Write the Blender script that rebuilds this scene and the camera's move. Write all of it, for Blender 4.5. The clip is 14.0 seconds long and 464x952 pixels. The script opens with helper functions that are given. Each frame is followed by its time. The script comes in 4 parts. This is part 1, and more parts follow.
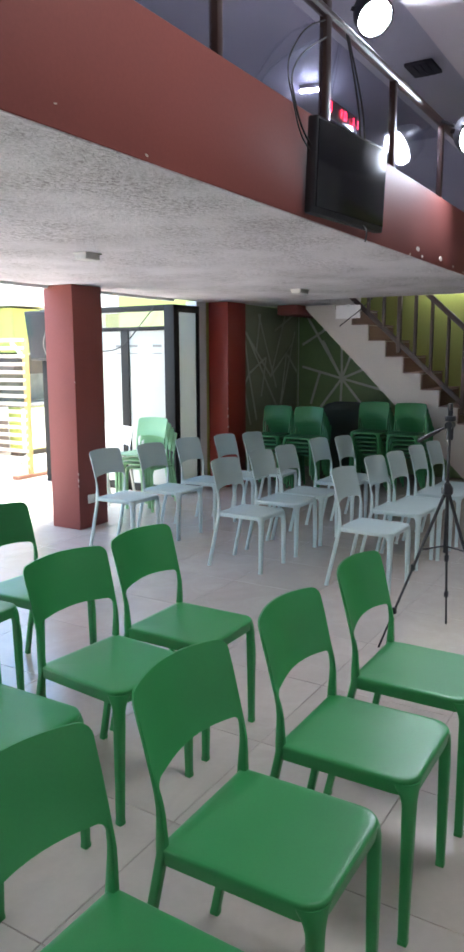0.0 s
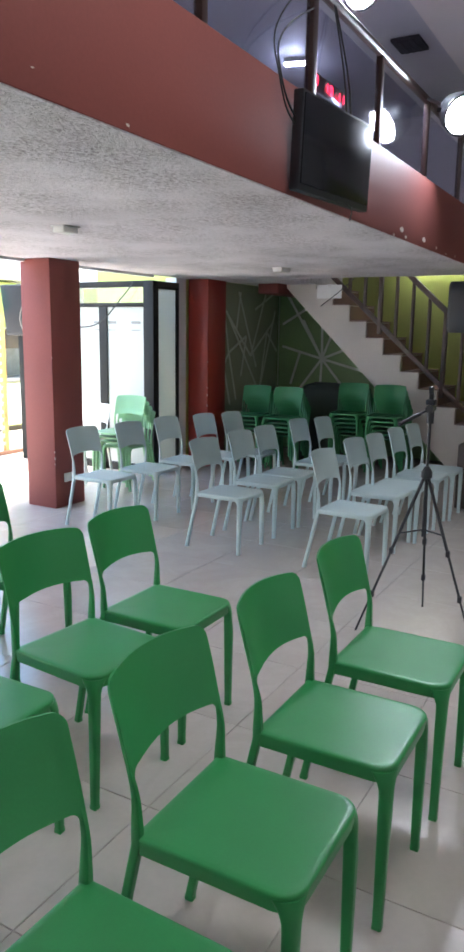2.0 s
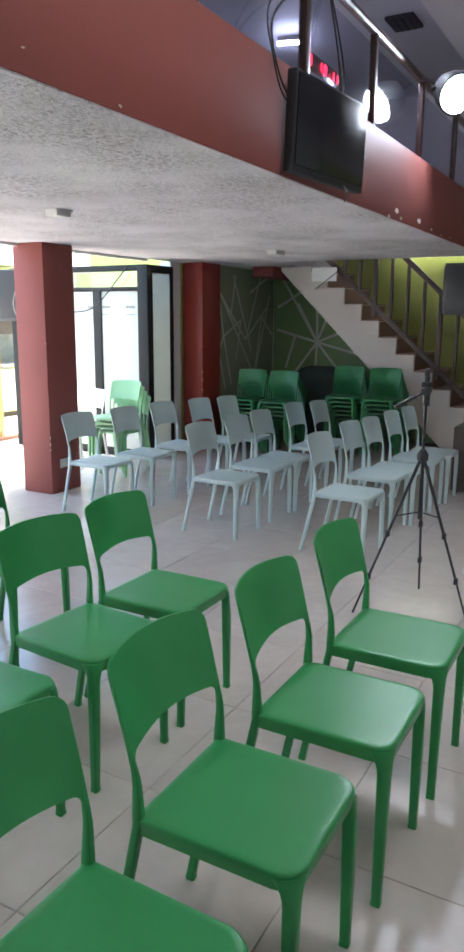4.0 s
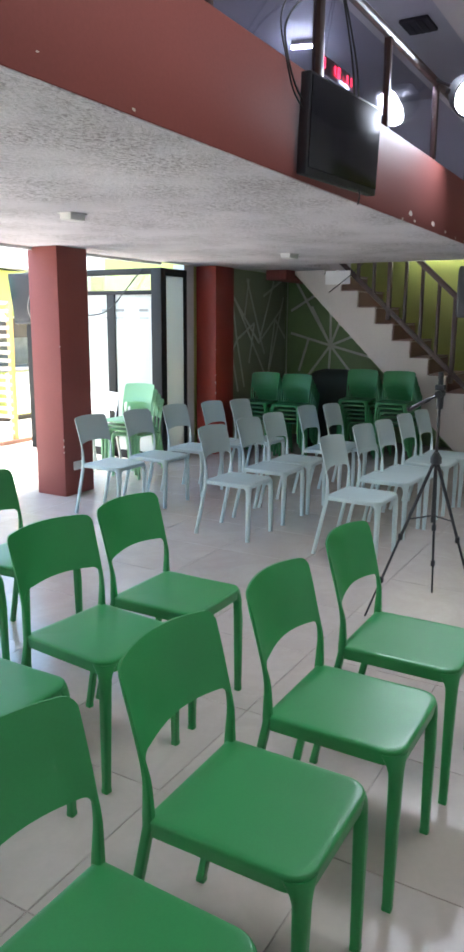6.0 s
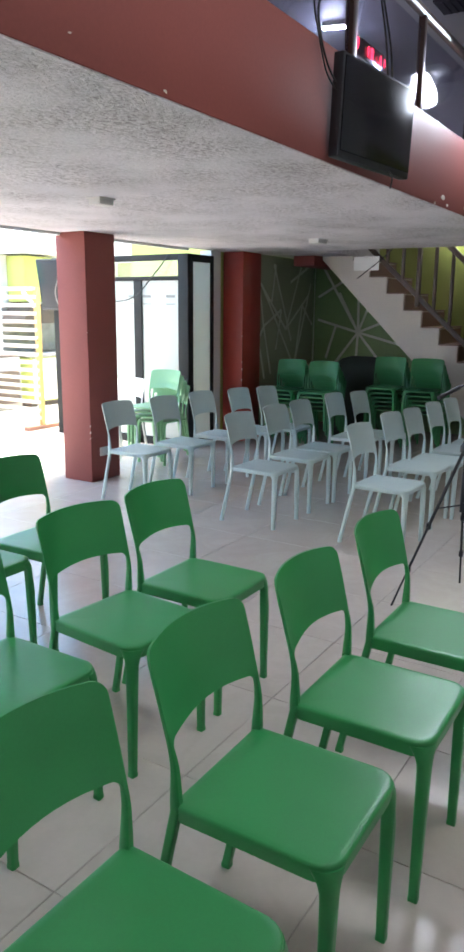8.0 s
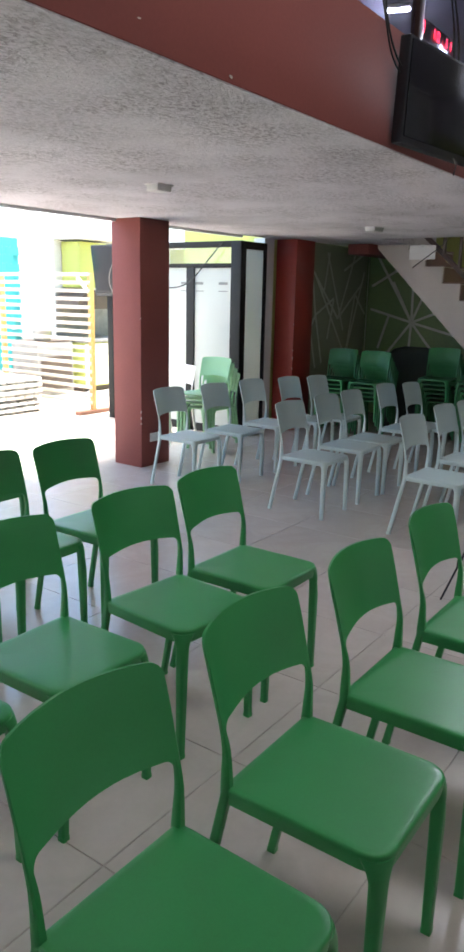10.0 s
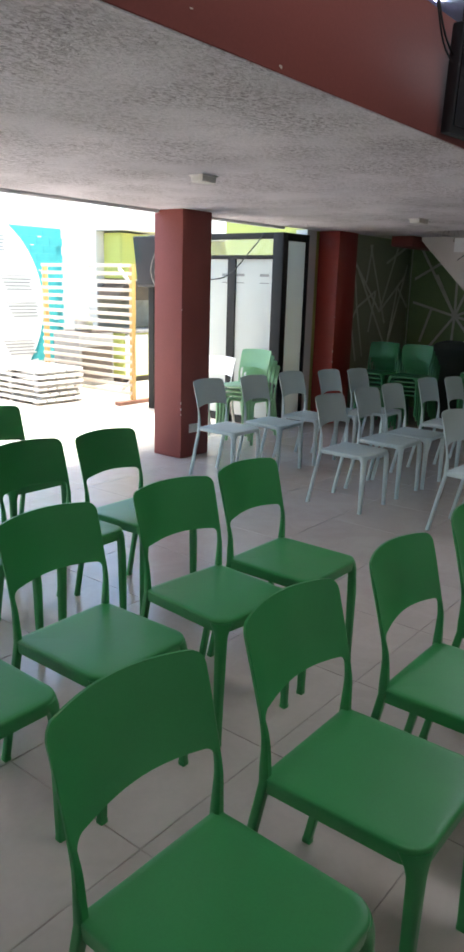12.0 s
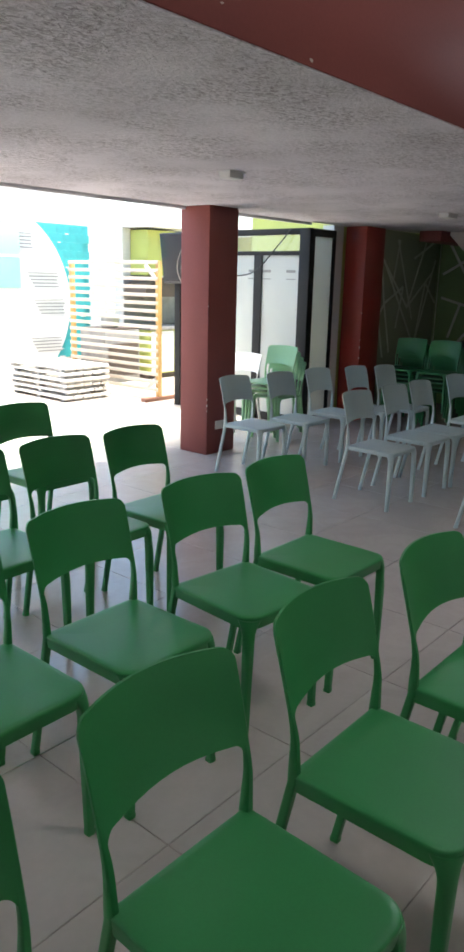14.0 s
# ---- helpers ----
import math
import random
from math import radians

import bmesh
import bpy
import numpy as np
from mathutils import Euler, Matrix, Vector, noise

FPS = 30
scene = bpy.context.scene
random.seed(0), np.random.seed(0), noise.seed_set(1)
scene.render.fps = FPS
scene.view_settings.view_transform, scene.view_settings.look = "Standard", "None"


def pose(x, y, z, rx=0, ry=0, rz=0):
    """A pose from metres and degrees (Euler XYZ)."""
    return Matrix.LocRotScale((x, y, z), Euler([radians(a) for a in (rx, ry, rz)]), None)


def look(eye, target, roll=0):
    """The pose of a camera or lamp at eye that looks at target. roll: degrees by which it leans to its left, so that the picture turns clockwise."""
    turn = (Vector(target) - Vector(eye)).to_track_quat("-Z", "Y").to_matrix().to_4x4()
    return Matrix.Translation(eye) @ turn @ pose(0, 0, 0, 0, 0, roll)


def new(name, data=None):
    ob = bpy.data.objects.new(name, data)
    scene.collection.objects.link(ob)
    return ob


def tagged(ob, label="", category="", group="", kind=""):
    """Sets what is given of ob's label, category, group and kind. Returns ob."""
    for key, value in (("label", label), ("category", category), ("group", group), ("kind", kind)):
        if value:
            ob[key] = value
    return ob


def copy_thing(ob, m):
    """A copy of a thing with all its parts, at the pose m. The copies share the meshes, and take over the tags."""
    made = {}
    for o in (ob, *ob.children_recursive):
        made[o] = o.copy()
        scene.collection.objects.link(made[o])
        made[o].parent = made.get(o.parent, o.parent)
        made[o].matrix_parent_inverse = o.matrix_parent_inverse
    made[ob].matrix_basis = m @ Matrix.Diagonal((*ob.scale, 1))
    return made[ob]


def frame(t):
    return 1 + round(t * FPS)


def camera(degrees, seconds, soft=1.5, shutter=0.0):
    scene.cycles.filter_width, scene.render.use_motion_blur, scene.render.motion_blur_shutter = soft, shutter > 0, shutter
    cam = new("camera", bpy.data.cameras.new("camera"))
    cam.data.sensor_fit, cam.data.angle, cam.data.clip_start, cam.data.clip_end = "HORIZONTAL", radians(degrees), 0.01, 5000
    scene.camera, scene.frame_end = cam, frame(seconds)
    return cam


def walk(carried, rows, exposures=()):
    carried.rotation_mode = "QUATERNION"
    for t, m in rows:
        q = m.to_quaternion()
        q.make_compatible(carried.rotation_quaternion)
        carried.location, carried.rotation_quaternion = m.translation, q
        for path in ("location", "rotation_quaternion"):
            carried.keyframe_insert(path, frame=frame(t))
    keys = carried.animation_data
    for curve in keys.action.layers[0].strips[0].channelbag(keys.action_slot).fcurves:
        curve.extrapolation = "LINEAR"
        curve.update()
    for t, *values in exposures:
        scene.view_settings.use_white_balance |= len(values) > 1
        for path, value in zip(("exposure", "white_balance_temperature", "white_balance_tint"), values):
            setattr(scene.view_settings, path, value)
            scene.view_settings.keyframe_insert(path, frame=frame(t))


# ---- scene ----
cam = camera(34.8, 14.0, soft=3.1)
PATH = [
    (0, (0.1, 1.057, 1.583), (1.7908, 2.0755, 1.2605), -0.21),
    (0.5, (0.115, 1.073, 1.576), (1.7856, 2.1137, 1.2212), -0.20),
    (1, (0.132, 1.079, 1.58), (1.8082, 2.1087, 1.2194), 0.03),
    (1.5, (0.137, 1.083, 1.587), (1.8338, 2.0768, 1.2217), 0.75),
    (2, (0.136, 1.087, 1.589), (1.8486, 2.0480, 1.2100), 0.83),
    (4.5, (0.132, 1.089, 1.585), (1.8416, 2.0363, 1.1608), 0.41),
    (5, (0.129, 1.087, 1.583), (1.8399, 2.0313, 1.1573), 0.54),
    (5.5, (0.128, 1.083, 1.589), (1.8355, 2.0432, 1.1861), 0.37),
    (6, (0.135, 1.085, 1.582), (1.8302, 2.0636, 1.1714), 0.37),
    (6.5, (0.143, 1.092, 1.583), (1.8216, 2.0898, 1.1508), 0.65),
    (7, (0.146, 1.095, 1.582), (1.8143, 2.1079, 1.1453), 0.38),
    (9.5, (0.123, 1.125, 1.575), (1.7352, 2.2117, 1.1063), 1.33),
    (10, (0.117, 1.129, 1.576), (1.6997, 2.2549, 1.0993), 1.24),
    (10.5, (0.102, 1.133, 1.579), (1.6619, 2.2921, 1.1067), 1.25),
    (11, (0.101, 1.135, 1.577), (1.6430, 2.3154, 1.0987), 0.90),
    (11.5, (0.103, 1.138, 1.575), (1.6300, 2.3342, 1.0878), 1.25),
    (12, (0.1, 1.14, 1.573), (1.6206, 2.3397, 1.0744), 1.62),
    (12.5, (0.1, 1.147, 1.574), (1.6159, 2.3517, 1.0731), 1.06),
    (13, (0.098, 1.148, 1.574), (1.6051, 2.3658, 1.0783), 1.24),
    (13.5, (0.101, 1.149, 1.575), (1.5963, 2.3818, 1.0807), 1.12),
    (14, (0.097, 1.154, 1.572), (1.5739, 2.4028, 1.0628), 1.34),
]
EXPOSURES = [(0, 2.92, 6220, 5), (7, 3.02, 6220, 3), (10, 2.58, 6450, 6), (14, 2.1, 6500, 6)]
walk(cam, [(t, look(eye, target, roll)) for t, eye, target, roll in PATH], EXPOSURES)


# ---- world, sun, lamps ----
world = bpy.data.worlds.new("sky")
scene.world = world
world.use_nodes = True
wn = world.node_tree.nodes
sky = wn.new("ShaderNodeTexSky")
sky.sky_type = "NISHITA"
sky.sun_disc = False
sky.sun_elevation = radians(83)
sky.sun_rotation = radians(180)
sky.air_density = 1.2
wn["Background"].inputs["Strength"].default_value = 0.15
world.node_tree.links.new(sky.outputs["Color"], wn["Background"].inputs["Color"])

sun_data = bpy.data.lights.new("sun", "SUN")
sun_data.energy = 4.3
sun_data.angle = radians(14)
sun_data.color = (1.0, 0.95, 0.88)
sun = new("sun", sun_data)
sun.matrix_world = look((0, -1.1, 9.8), (0, 0, 0))


def area(name, eye, target, power, size, colour=(1, 1, 1), spread=180):
    d = bpy.data.lights.new(name, "AREA")
    d.shape, d.size = "DISK", size
    d.energy, d.color, d.spread = power, colour, radians(spread)
    ob = new(name, d)
    ob.matrix_world = look(eye, target)
    return ob


# floodlights: one over the mezzanine, one clamped to its rail (housings built below)
FLOODS = [(5.5, 3.13, 3.95), (5.71, 2.44, 3.105)]
AIMS = [(-1.9, -2.6, -3.2), (-2.0, -2.0, -1.6)]
HELD = [(5.5, 3.13, 4.22), (5.71, 2.7, 3.245)]
for (fx, fy, fz), aim, power, spread in zip(FLOODS, AIMS, (7, 2.0), (160, 175)):
    eye = Vector((fx, fy, fz)) + Vector(aim).normalized() * 0.06
    area("flood_beam", eye, eye + Vector(aim), power, 0.24, (0.78, 0.78, 1.0), spread)

# unseen broad panel added over the hall seating as soft fill (fitting built below)
area("fill_panel_beam", (2.1, 1.2, 3.9), (2.1, 1.2, 0), 3.9, 1.1, (0.98, 0.97, 1.0))

# ---- materials ----


def mat(name, colour, rough=0.5, metal=0.0, var=0.12, scale=6.0, fine=90.0, bump=0.05, spec=0.5, wear=None, wear_amount=0.0, coat=0.0, vary=False):
    """A paint, plastic, stone or metal: broad stains, fine grain and a light relief."""
    m = bpy.data.materials.new(name)
    m.use_nodes = True
    nt = m.node_tree
    n, ln = nt.nodes, nt.links
    b = n["Principled BSDF"]
    b.inputs["Roughness"].default_value = rough
    b.inputs["Metallic"].default_value = metal
    b.inputs["Specular IOR Level"].default_value = spec
    b.inputs["Coat Weight"].default_value = coat
    co = n.new("ShaderNodeTexCoord")
    big = n.new("ShaderNodeTexNoise")
    big.inputs["Scale"].default_value = scale
    big.inputs["Detail"].default_value = 5
    small = n.new("ShaderNodeTexNoise")
    small.inputs["Scale"].default_value = fine
    small.inputs["Detail"].default_value = 3
    where = co.outputs["Object"]
    if vary:
        oi = n.new("ShaderNodeObjectInfo")
        far = n.new("ShaderNodeMath")
        far.operation = "MULTIPLY"
        far.inputs[1].default_value = 53
        ln.new(oi.outputs["Random"], far.inputs[0])
        add = n.new("ShaderNodeVectorMath")
        add.operation = "ADD"
        ln.new(where, add.inputs[0])
        ln.new(far.outputs[0], add.inputs[1])
        where = add.outputs[0]
    for t in (big, small):
        ln.new(where, t.inputs["Vector"])
    mix = n.new("ShaderNodeMix")
    mix.data_type = "FLOAT"
    mix.inputs["Factor"].default_value = 0.35
    ln.new(big.outputs["Fac"], mix.inputs["A"])
    ln.new(small.outputs["Fac"], mix.inputs["B"])
    ramp = n.new("ShaderNodeValToRGB")
    lo = [max(0, c * (1 - var)) for c in colour]
    hi = [min(1, c * (1 + var)) for c in colour]
    ramp.color_ramp.elements[0].position, ramp.color_ramp.elements[1].position = 0.3, 0.7
    ramp.color_ramp.elements[0].color = (*lo, 1)
    ramp.color_ramp.elements[1].color = (*hi, 1)
    ln.new(mix.outputs["Result"], ramp.inputs["Fac"])
    last = ramp.outputs["Color"]
    if wear:
        spots = n.new("ShaderNodeTexNoise")
        spots.inputs["Scale"].default_value = scale * 3
        spots.inputs["Detail"].default_value = 8
        spots.inputs["Roughness"].default_value = 0.7
        ln.new(where, spots.inputs["Vector"])
        cut = n.new("ShaderNodeValToRGB")
        cut.color_ramp.elements[0].position = 1 - wear_amount - 0.05
        cut.color_ramp.elements[1].position = 1 - wear_amount + 0.05
        ln.new(spots.outputs["Fac"], cut.inputs["Fac"])
        over = n.new("ShaderNodeMix")
        over.data_type = "RGBA"
        over.inputs["B"].default_value = (*wear, 1)
        ln.new(cut.outputs["Color"], over.inputs["Factor"])
        ln.new(last, over.inputs["A"])
        last = over.outputs["Result"]
    ln.new(last, b.inputs["Base Color"])
    rr = n.new("ShaderNodeMapRange")
    rr.inputs["To Min"].default_value = max(0.02, rough - 0.08)
    rr.inputs["To Max"].default_value = min(1, rough + 0.1)
    ln.new(big.outputs["Fac"], rr.inputs["Value"])
    ln.new(rr.outputs["Result"], b.inputs["Roughness"])
    bp = n.new("ShaderNodeBump")
    bp.inputs["Strength"].default_value = bump
    bp.inputs["Distance"].default_value = 0.01
    ln.new(small.outputs["Fac"], bp.inputs["Height"])
    ln.new(bp.outputs["Normal"], b.inputs["Normal"])
    return m


def glow(name, colour, strength):
    m = bpy.data.materials.new(name)
    m.use_nodes = True
    b = m.node_tree.nodes["Principled BSDF"]
    b.inputs["Base Color"].default_value = (*colour, 1)
    b.inputs["Emission Color"].default_value = (*colour, 1)
    b.inputs["Emission Strength"].default_value = strength
    return m


def clear_glass(name, tint=(0.9, 0.93, 0.95), rough=0.03, see=0.88):
    """A thin pane: mostly clear, with a gloss."""
    m = bpy.data.materials.new(name)
    m.use_nodes = True
    nt = m.node_tree
    n, ln = nt.nodes, nt.links
    n.remove(n["Principled BSDF"])
    tr = n.new("ShaderNodeBsdfTransparent")
    tr.inputs["Color"].default_value = (*tint, 1)
    gl = n.new("ShaderNodeBsdfGlossy")
    gl.inputs["Roughness"].default_value = rough
    mx = n.new("ShaderNodeMixShader")
    mx.inputs["Fac"].default_value = 1 - see
    ln.new(tr.outputs[0], mx.inputs[1])
    ln.new(gl.outputs[0], mx.inputs[2])
    ln.new(mx.outputs[0], n["Material Output"].inputs["Surface"])
    return m


def frosted(name, colour):
    m = bpy.data.materials.new(name)
    m.use_nodes = True
    nt = m.node_tree
    n, ln = nt.nodes, nt.links
    b = n["Principled BSDF"]
    b.inputs["Roughness"].default_value = 0.35
    b.inputs["Base Color"].default_value = (*colour, 1)
    co = n.new("ShaderNodeTexCoord")
    no = n.new("ShaderNodeTexNoise")
    no.inputs["Scale"].default_value = 2.2
    ln.new(co.outputs["Object"], no.inputs["Vector"])
    rp = n.new("ShaderNodeValToRGB")
    rp.color_ramp.elements[0].color = (*[c * 0.9 for c in colour], 1)
    rp.color_ramp.elements[1].color = (*colour, 1)
    ln.new(no.outputs["Fac"], rp.inputs["Fac"])
    ln.new(rp.outputs["Color"], b.inputs["Base Color"])
    tl = n.new("ShaderNodeBsdfTranslucent")
    ln.new(rp.outputs["Color"], tl.inputs["Color"])
    mx = n.new("ShaderNodeMixShader")
    mx.inputs["Fac"].default_value = 0.45
    ln.new(b.outputs[0], mx.inputs[1])
    ln.new(tl.outputs[0], mx.inputs[2])
    ln.new(mx.outputs[0], n["Material Output"].inputs["Surface"])
    return m


def stucco(name, colour):
    """Sprayed rough ceiling render: raised blobs with darker pits, over shallow trowel waves."""
    m = mat(name, colour, 0.9, var=0.2, scale=1.3, fine=60, bump=0.0, spec=0.2)
    n, ln = m.node_tree.nodes, m.node_tree.links
    b = n["Principled BSDF"]
    was = b.inputs["Base Color"].links[0].from_socket
    co = n.new("ShaderNodeTexCoord")
    mp = n.new("ShaderNodeMapping")
    mp.inputs["Scale"].default_value = (1.0, 1.7, 1.0)
    mp.inputs["Rotation"].default_value = (0, 0, 0.5)
    ln.new(co.outputs["Object"], mp.inputs["Vector"])
    v = n.new("ShaderNodeTexNoise")
    v.inputs["Scale"].default_value = 34
    v.inputs["Detail"].default_value = 4
    v.inputs["Roughness"].default_value = 0.6
    v.inputs["Distortion"].default_value = 1.1
    w = n.new("ShaderNodeTexNoise")
    w.inputs["Scale"].default_value = 2.2
    w.inputs["Detail"].default_value = 4
    ln.new(mp.outputs["Vector"], v.inputs["Vector"])
    ln.new(co.outputs["Object"], w.inputs["Vector"])
    pit = n.new("ShaderNodeValToRGB")
    pit.color_ramp.elements[0].position, pit.color_ramp.elements[1].position = 0.38, 0.56
    pit.color_ramp.elements[0].color = (0.52, 0.50, 0.495, 1)
    pit.color_ramp.elements[1].color = (1, 1, 1, 1)
    ln.new(v.outputs["Fac"], pit.inputs["Fac"])
    mx = n.new("ShaderNodeMix")
    mx.data_type, mx.blend_type = "RGBA", "MULTIPLY"
    rub = n.new("ShaderNodeMapRange")
    rub.inputs["From Min"].default_value, rub.inputs["From Max"].default_value = 0.36, 0.64
    rub.inputs["To Min"].default_value, rub.inputs["To Max"].default_value = 0.1, 1.15
    ln.new(w.outputs["Fac"], rub.inputs["Value"])
    ln.new(rub.outputs["Result"], mx.inputs["Factor"])
    ln.new(was, mx.inputs["A"])
    ln.new(pit.outputs["Color"], mx.inputs["B"])
    ln.new(mx.outputs["Result"], b.inputs["Base Color"])
    b1 = n.new("ShaderNodeBump")
    b1.inputs["Strength"].default_value = 0.8
    b1.inputs["Distance"].default_value = 0.02
    b2 = n.new("ShaderNodeBump")
    b2.inputs["Strength"].default_value = 0.5
    b2.inputs["Distance"].default_value = 0.08
    ln.new(v.outputs["Fac"], b1.inputs["Height"])
    ln.new(w.outputs["Fac"], b2.inputs["Height"])
    ln.new(b2.outputs["Normal"], b1.inputs["Normal"])
    ln.new(b1.outputs["Normal"], b.inputs["Normal"])
    return m


def tile_mat():
    """Polished beige porcelain with faint clouds and veins; each tile a little different."""
    m = mat("porcelain_tile", (0.51, 0.455, 0.41), 0.18, var=0.05, scale=2.2, fine=40, bump=0.006)
    n, ln = m.node_tree.nodes, m.node_tree.links
    b = n["Principled BSDF"]
    was = b.inputs["Base Color"].links[0].from_socket
    co = n.new("ShaderNodeTexCoord")
    oi = n.new("ShaderNodeObjectInfo")
    add = n.new("ShaderNodeVectorMath")
    add.operation = "MULTIPLY_ADD"
    add.inputs[1].default_value = (1, 1, 1)
    sc = n.new("ShaderNodeMath")
    sc.operation = "MULTIPLY"
    sc.inputs[1].default_value = 37
    ln.new(oi.outputs["Random"], sc.inputs[0])
    ln.new(co.outputs["Object"], add.inputs[0])
    ln.new(sc.outputs[0], add.inputs[2])
    ve = n.new("ShaderNodeTexNoise")
    ve.inputs["Scale"].default_value = 3.2
    ve.inputs["Detail"].default_value = 7
    ve.inputs["Distortion"].default_value = 2.2
    ln.new(add.outputs[0], ve.inputs["Vector"])
    rp = n.new("ShaderNodeValToRGB")
    rp.color_ramp.elements[0].position, rp.color_ramp.elements[1].position = 0.42, 0.62
    rp.color_ramp.elements[0].color = (0.95, 0.945, 0.94, 1)
    rp.color_ramp.elements[1].color = (1, 1, 1, 1)
    ln.new(ve.outputs["Fac"], rp.inputs["Fac"])
    mx = n.new("ShaderNodeMix")
    mx.data_type = "RGBA"
    mx.blend_type = "MULTIPLY"
    mx.inputs["Factor"].default_value = 1
    ln.new(was, mx.inputs["A"])
    ln.new(rp.outputs["Color"], mx.inputs["B"])
    ln.new(mx.outputs["Result"], b.inputs["Base Color"])
    return m


RED = mat("oxide_red_paint", (0.235, 0.067, 0.056), 0.62, var=0.10, scale=1.8, fine=70, bump=0.03, spec=0.28)
RED_BRIGHT = mat("signal_red_paint", (0.30, 0.035, 0.022), 0.4, var=0.14, scale=2.2, fine=60, bump=0.04, wear=(0.6, 0.35, 0.3), wear_amount=0.26)
CHIP = mat("bare_plaster", (0.62, 0.52, 0.46), 0.85)
CEIL = stucco("sprayed_ceiling_render", (0.70, 0.66, 0.685))
WHITE = mat("white_wall_paint", (0.76, 0.75, 0.72), 0.6, var=0.05, scale=1.2, fine=60, bump=0.04)
GREY_WALL = mat("pale_grey_paint", (0.66, 0.65, 0.62), 0.6, var=0.06, scale=1.4, fine=60, bump=0.04)
CREAM = mat("cream_stair_paint", (0.56, 0.51, 0.46), 0.6, var=0.07, scale=2, fine=50, bump=0.05)
LIME = mat("lime_paint", (0.46, 0.50, 0.13), 0.5, var=0.06, scale=1.5, fine=60, bump=0.03)
OLIVE = mat("olive_green_paint", (0.27, 0.30, 0.07), 0.55, var=0.08, scale=1.2, fine=60, bump=0.03)
MURAL_A = mat("dark_green_paint", (0.20, 0.31, 0.13), 0.5, var=0.2, scale=1.6, fine=60, bump=0.03)
MURAL_B = mat("grey_olive_paint", (0.31, 0.34, 0.22), 0.5, var=0.18, scale=1.6, fine=60, bump=0.03)
LINE = mat("pale_line_paint", (0.58, 0.62, 0.52), 0.5, var=0.15, scale=4)
GROUT = mat("cement_grout", (0.45, 0.40, 0.36), 0.9)
TILE = tile_mat()
GREEN = mat("green_plastic", (0.034, 0.262, 0.074), 0.34, spec=0.45, var=0.09, scale=3, fine=160, bump=0.012, vary=True)
# darker version of the chair green, used on the stacks only
GREEN_DARK = mat("darkened_green_plastic", (0.028, 0.18, 0.058), 0.4, var=0.1, scale=3, fine=160, bump=0.02, vary=True)
GREY = mat("pale_blue_grey_plastic", (0.48, 0.58, 0.575), 0.38, var=0.05, scale=3, fine=160, bump=0.02, vary=True)
MINT = mat("mint_plastic", (0.30, 0.56, 0.29), 0.4, var=0.06, scale=3, fine=160, bump=0.03)
WHITE_PLASTIC = mat("white_plastic", (0.72, 0.71, 0.66), 0.4, var=0.05, scale=3, fine=160, bump=0.02)
RUBBER = mat("scuffed_foot_plastic", (0.045, 0.075, 0.05), 0.75)
BROWN_STEEL = mat("brown_painted_steel", (0.045, 0.022, 0.018), 0.4, var=0.2, scale=7, bump=0.05)
RISER = mat("red_brown_tile", (0.19, 0.105, 0.088), 0.45, var=0.14, scale=5)
BRONZE = mat("dark_bronze_aluminium", (0.018, 0.018, 0.017), 0.6, 0.0, spec=0.25, var=0.15, scale=5)
FROST = frosted("frosted_film_glass", (0.73, 0.75, 0.71))
CLEAR = clear_glass("clear_glass", (0.90, 0.93, 0.93), 0.04, 0.9)
SMOKE = clear_glass("smoked_balustrade_glass", (0.80, 0.80, 0.88), 0.05, 0.86)
BLACK = mat("black_plastic", (0.014, 0.014, 0.017), 0.42, var=0.2, bump=0.03)
SCREEN = mat("black_screen", (0.008, 0.008, 0.012), 0.16, var=0.1, bump=0.0, spec=0.4)
CABLE = mat("black_cable", (0.012, 0.012, 0.012), 0.5)
BROWN_CABLE = mat("brown_cable", (0.20, 0.17, 0.145), 0.5)
PINE = mat("varnished_pine", (0.55, 0.34, 0.12), 0.4, var=0.2, scale=4, fine=40, bump=0.05)
WHITE_WOOD = mat("white_painted_wood", (0.74, 0.71, 0.66), 0.5, var=0.08, scale=5, wear=(0.5, 0.42, 0.33), wear_amount=0.25)
SLAT_WOOD = mat("bleached_slat_wood", (0.62, 0.52, 0.41), 0.55, var=0.14, scale=5, wear=(0.42, 0.32, 0.22), wear_amount=0.25)
FOOT_WOOD = mat("red_brown_wood", (0.20, 0.09, 0.06), 0.6, var=0.2, scale=5)
TEAL = mat("teal_glazed_block", (0.07, 0.42, 0.43), 0.3, var=0.2, scale=6)
PALE_TEAL = mat("pale_teal_paint", (0.35, 0.66, 0.58), 0.5, var=0.1, scale=3)
MARK = mat("grey_louvre_paint", (0.30, 0.30, 0.28), 0.6)
DARK_CLOTH = mat("dark_cloth", (0.02, 0.028, 0.022), 0.85, var=0.2, scale=5, bump=0.2)
STEEL = mat("brushed_steel", (0.45, 0.45, 0.45), 0.35, 0.9, var=0.1, scale=9)
STONE = mat("grey_kitchen_stone", (0.24, 0.23, 0.22), 0.5, var=0.3, scale=7)
DARK_OBJ = mat("dark_kitchen_ware", (0.07, 0.05, 0.04), 0.5, var=0.3, scale=8)
LAMP_WHITE = mat("white_lamp_plastic", (0.66, 0.64, 0.61), 0.4, var=0.04)
# base colour carries the dim lavender light on the upper ceiling and wall
UPPER_LAVENDER = mat("upper_lavender_light", (0.42, 0.42, 0.48), 0.7, var=0.08, scale=1.2)
HALL_CEIL = mat("hall_ceiling_paint", (0.58, 0.55, 0.56), 0.7, var=0.05, scale=1.0)
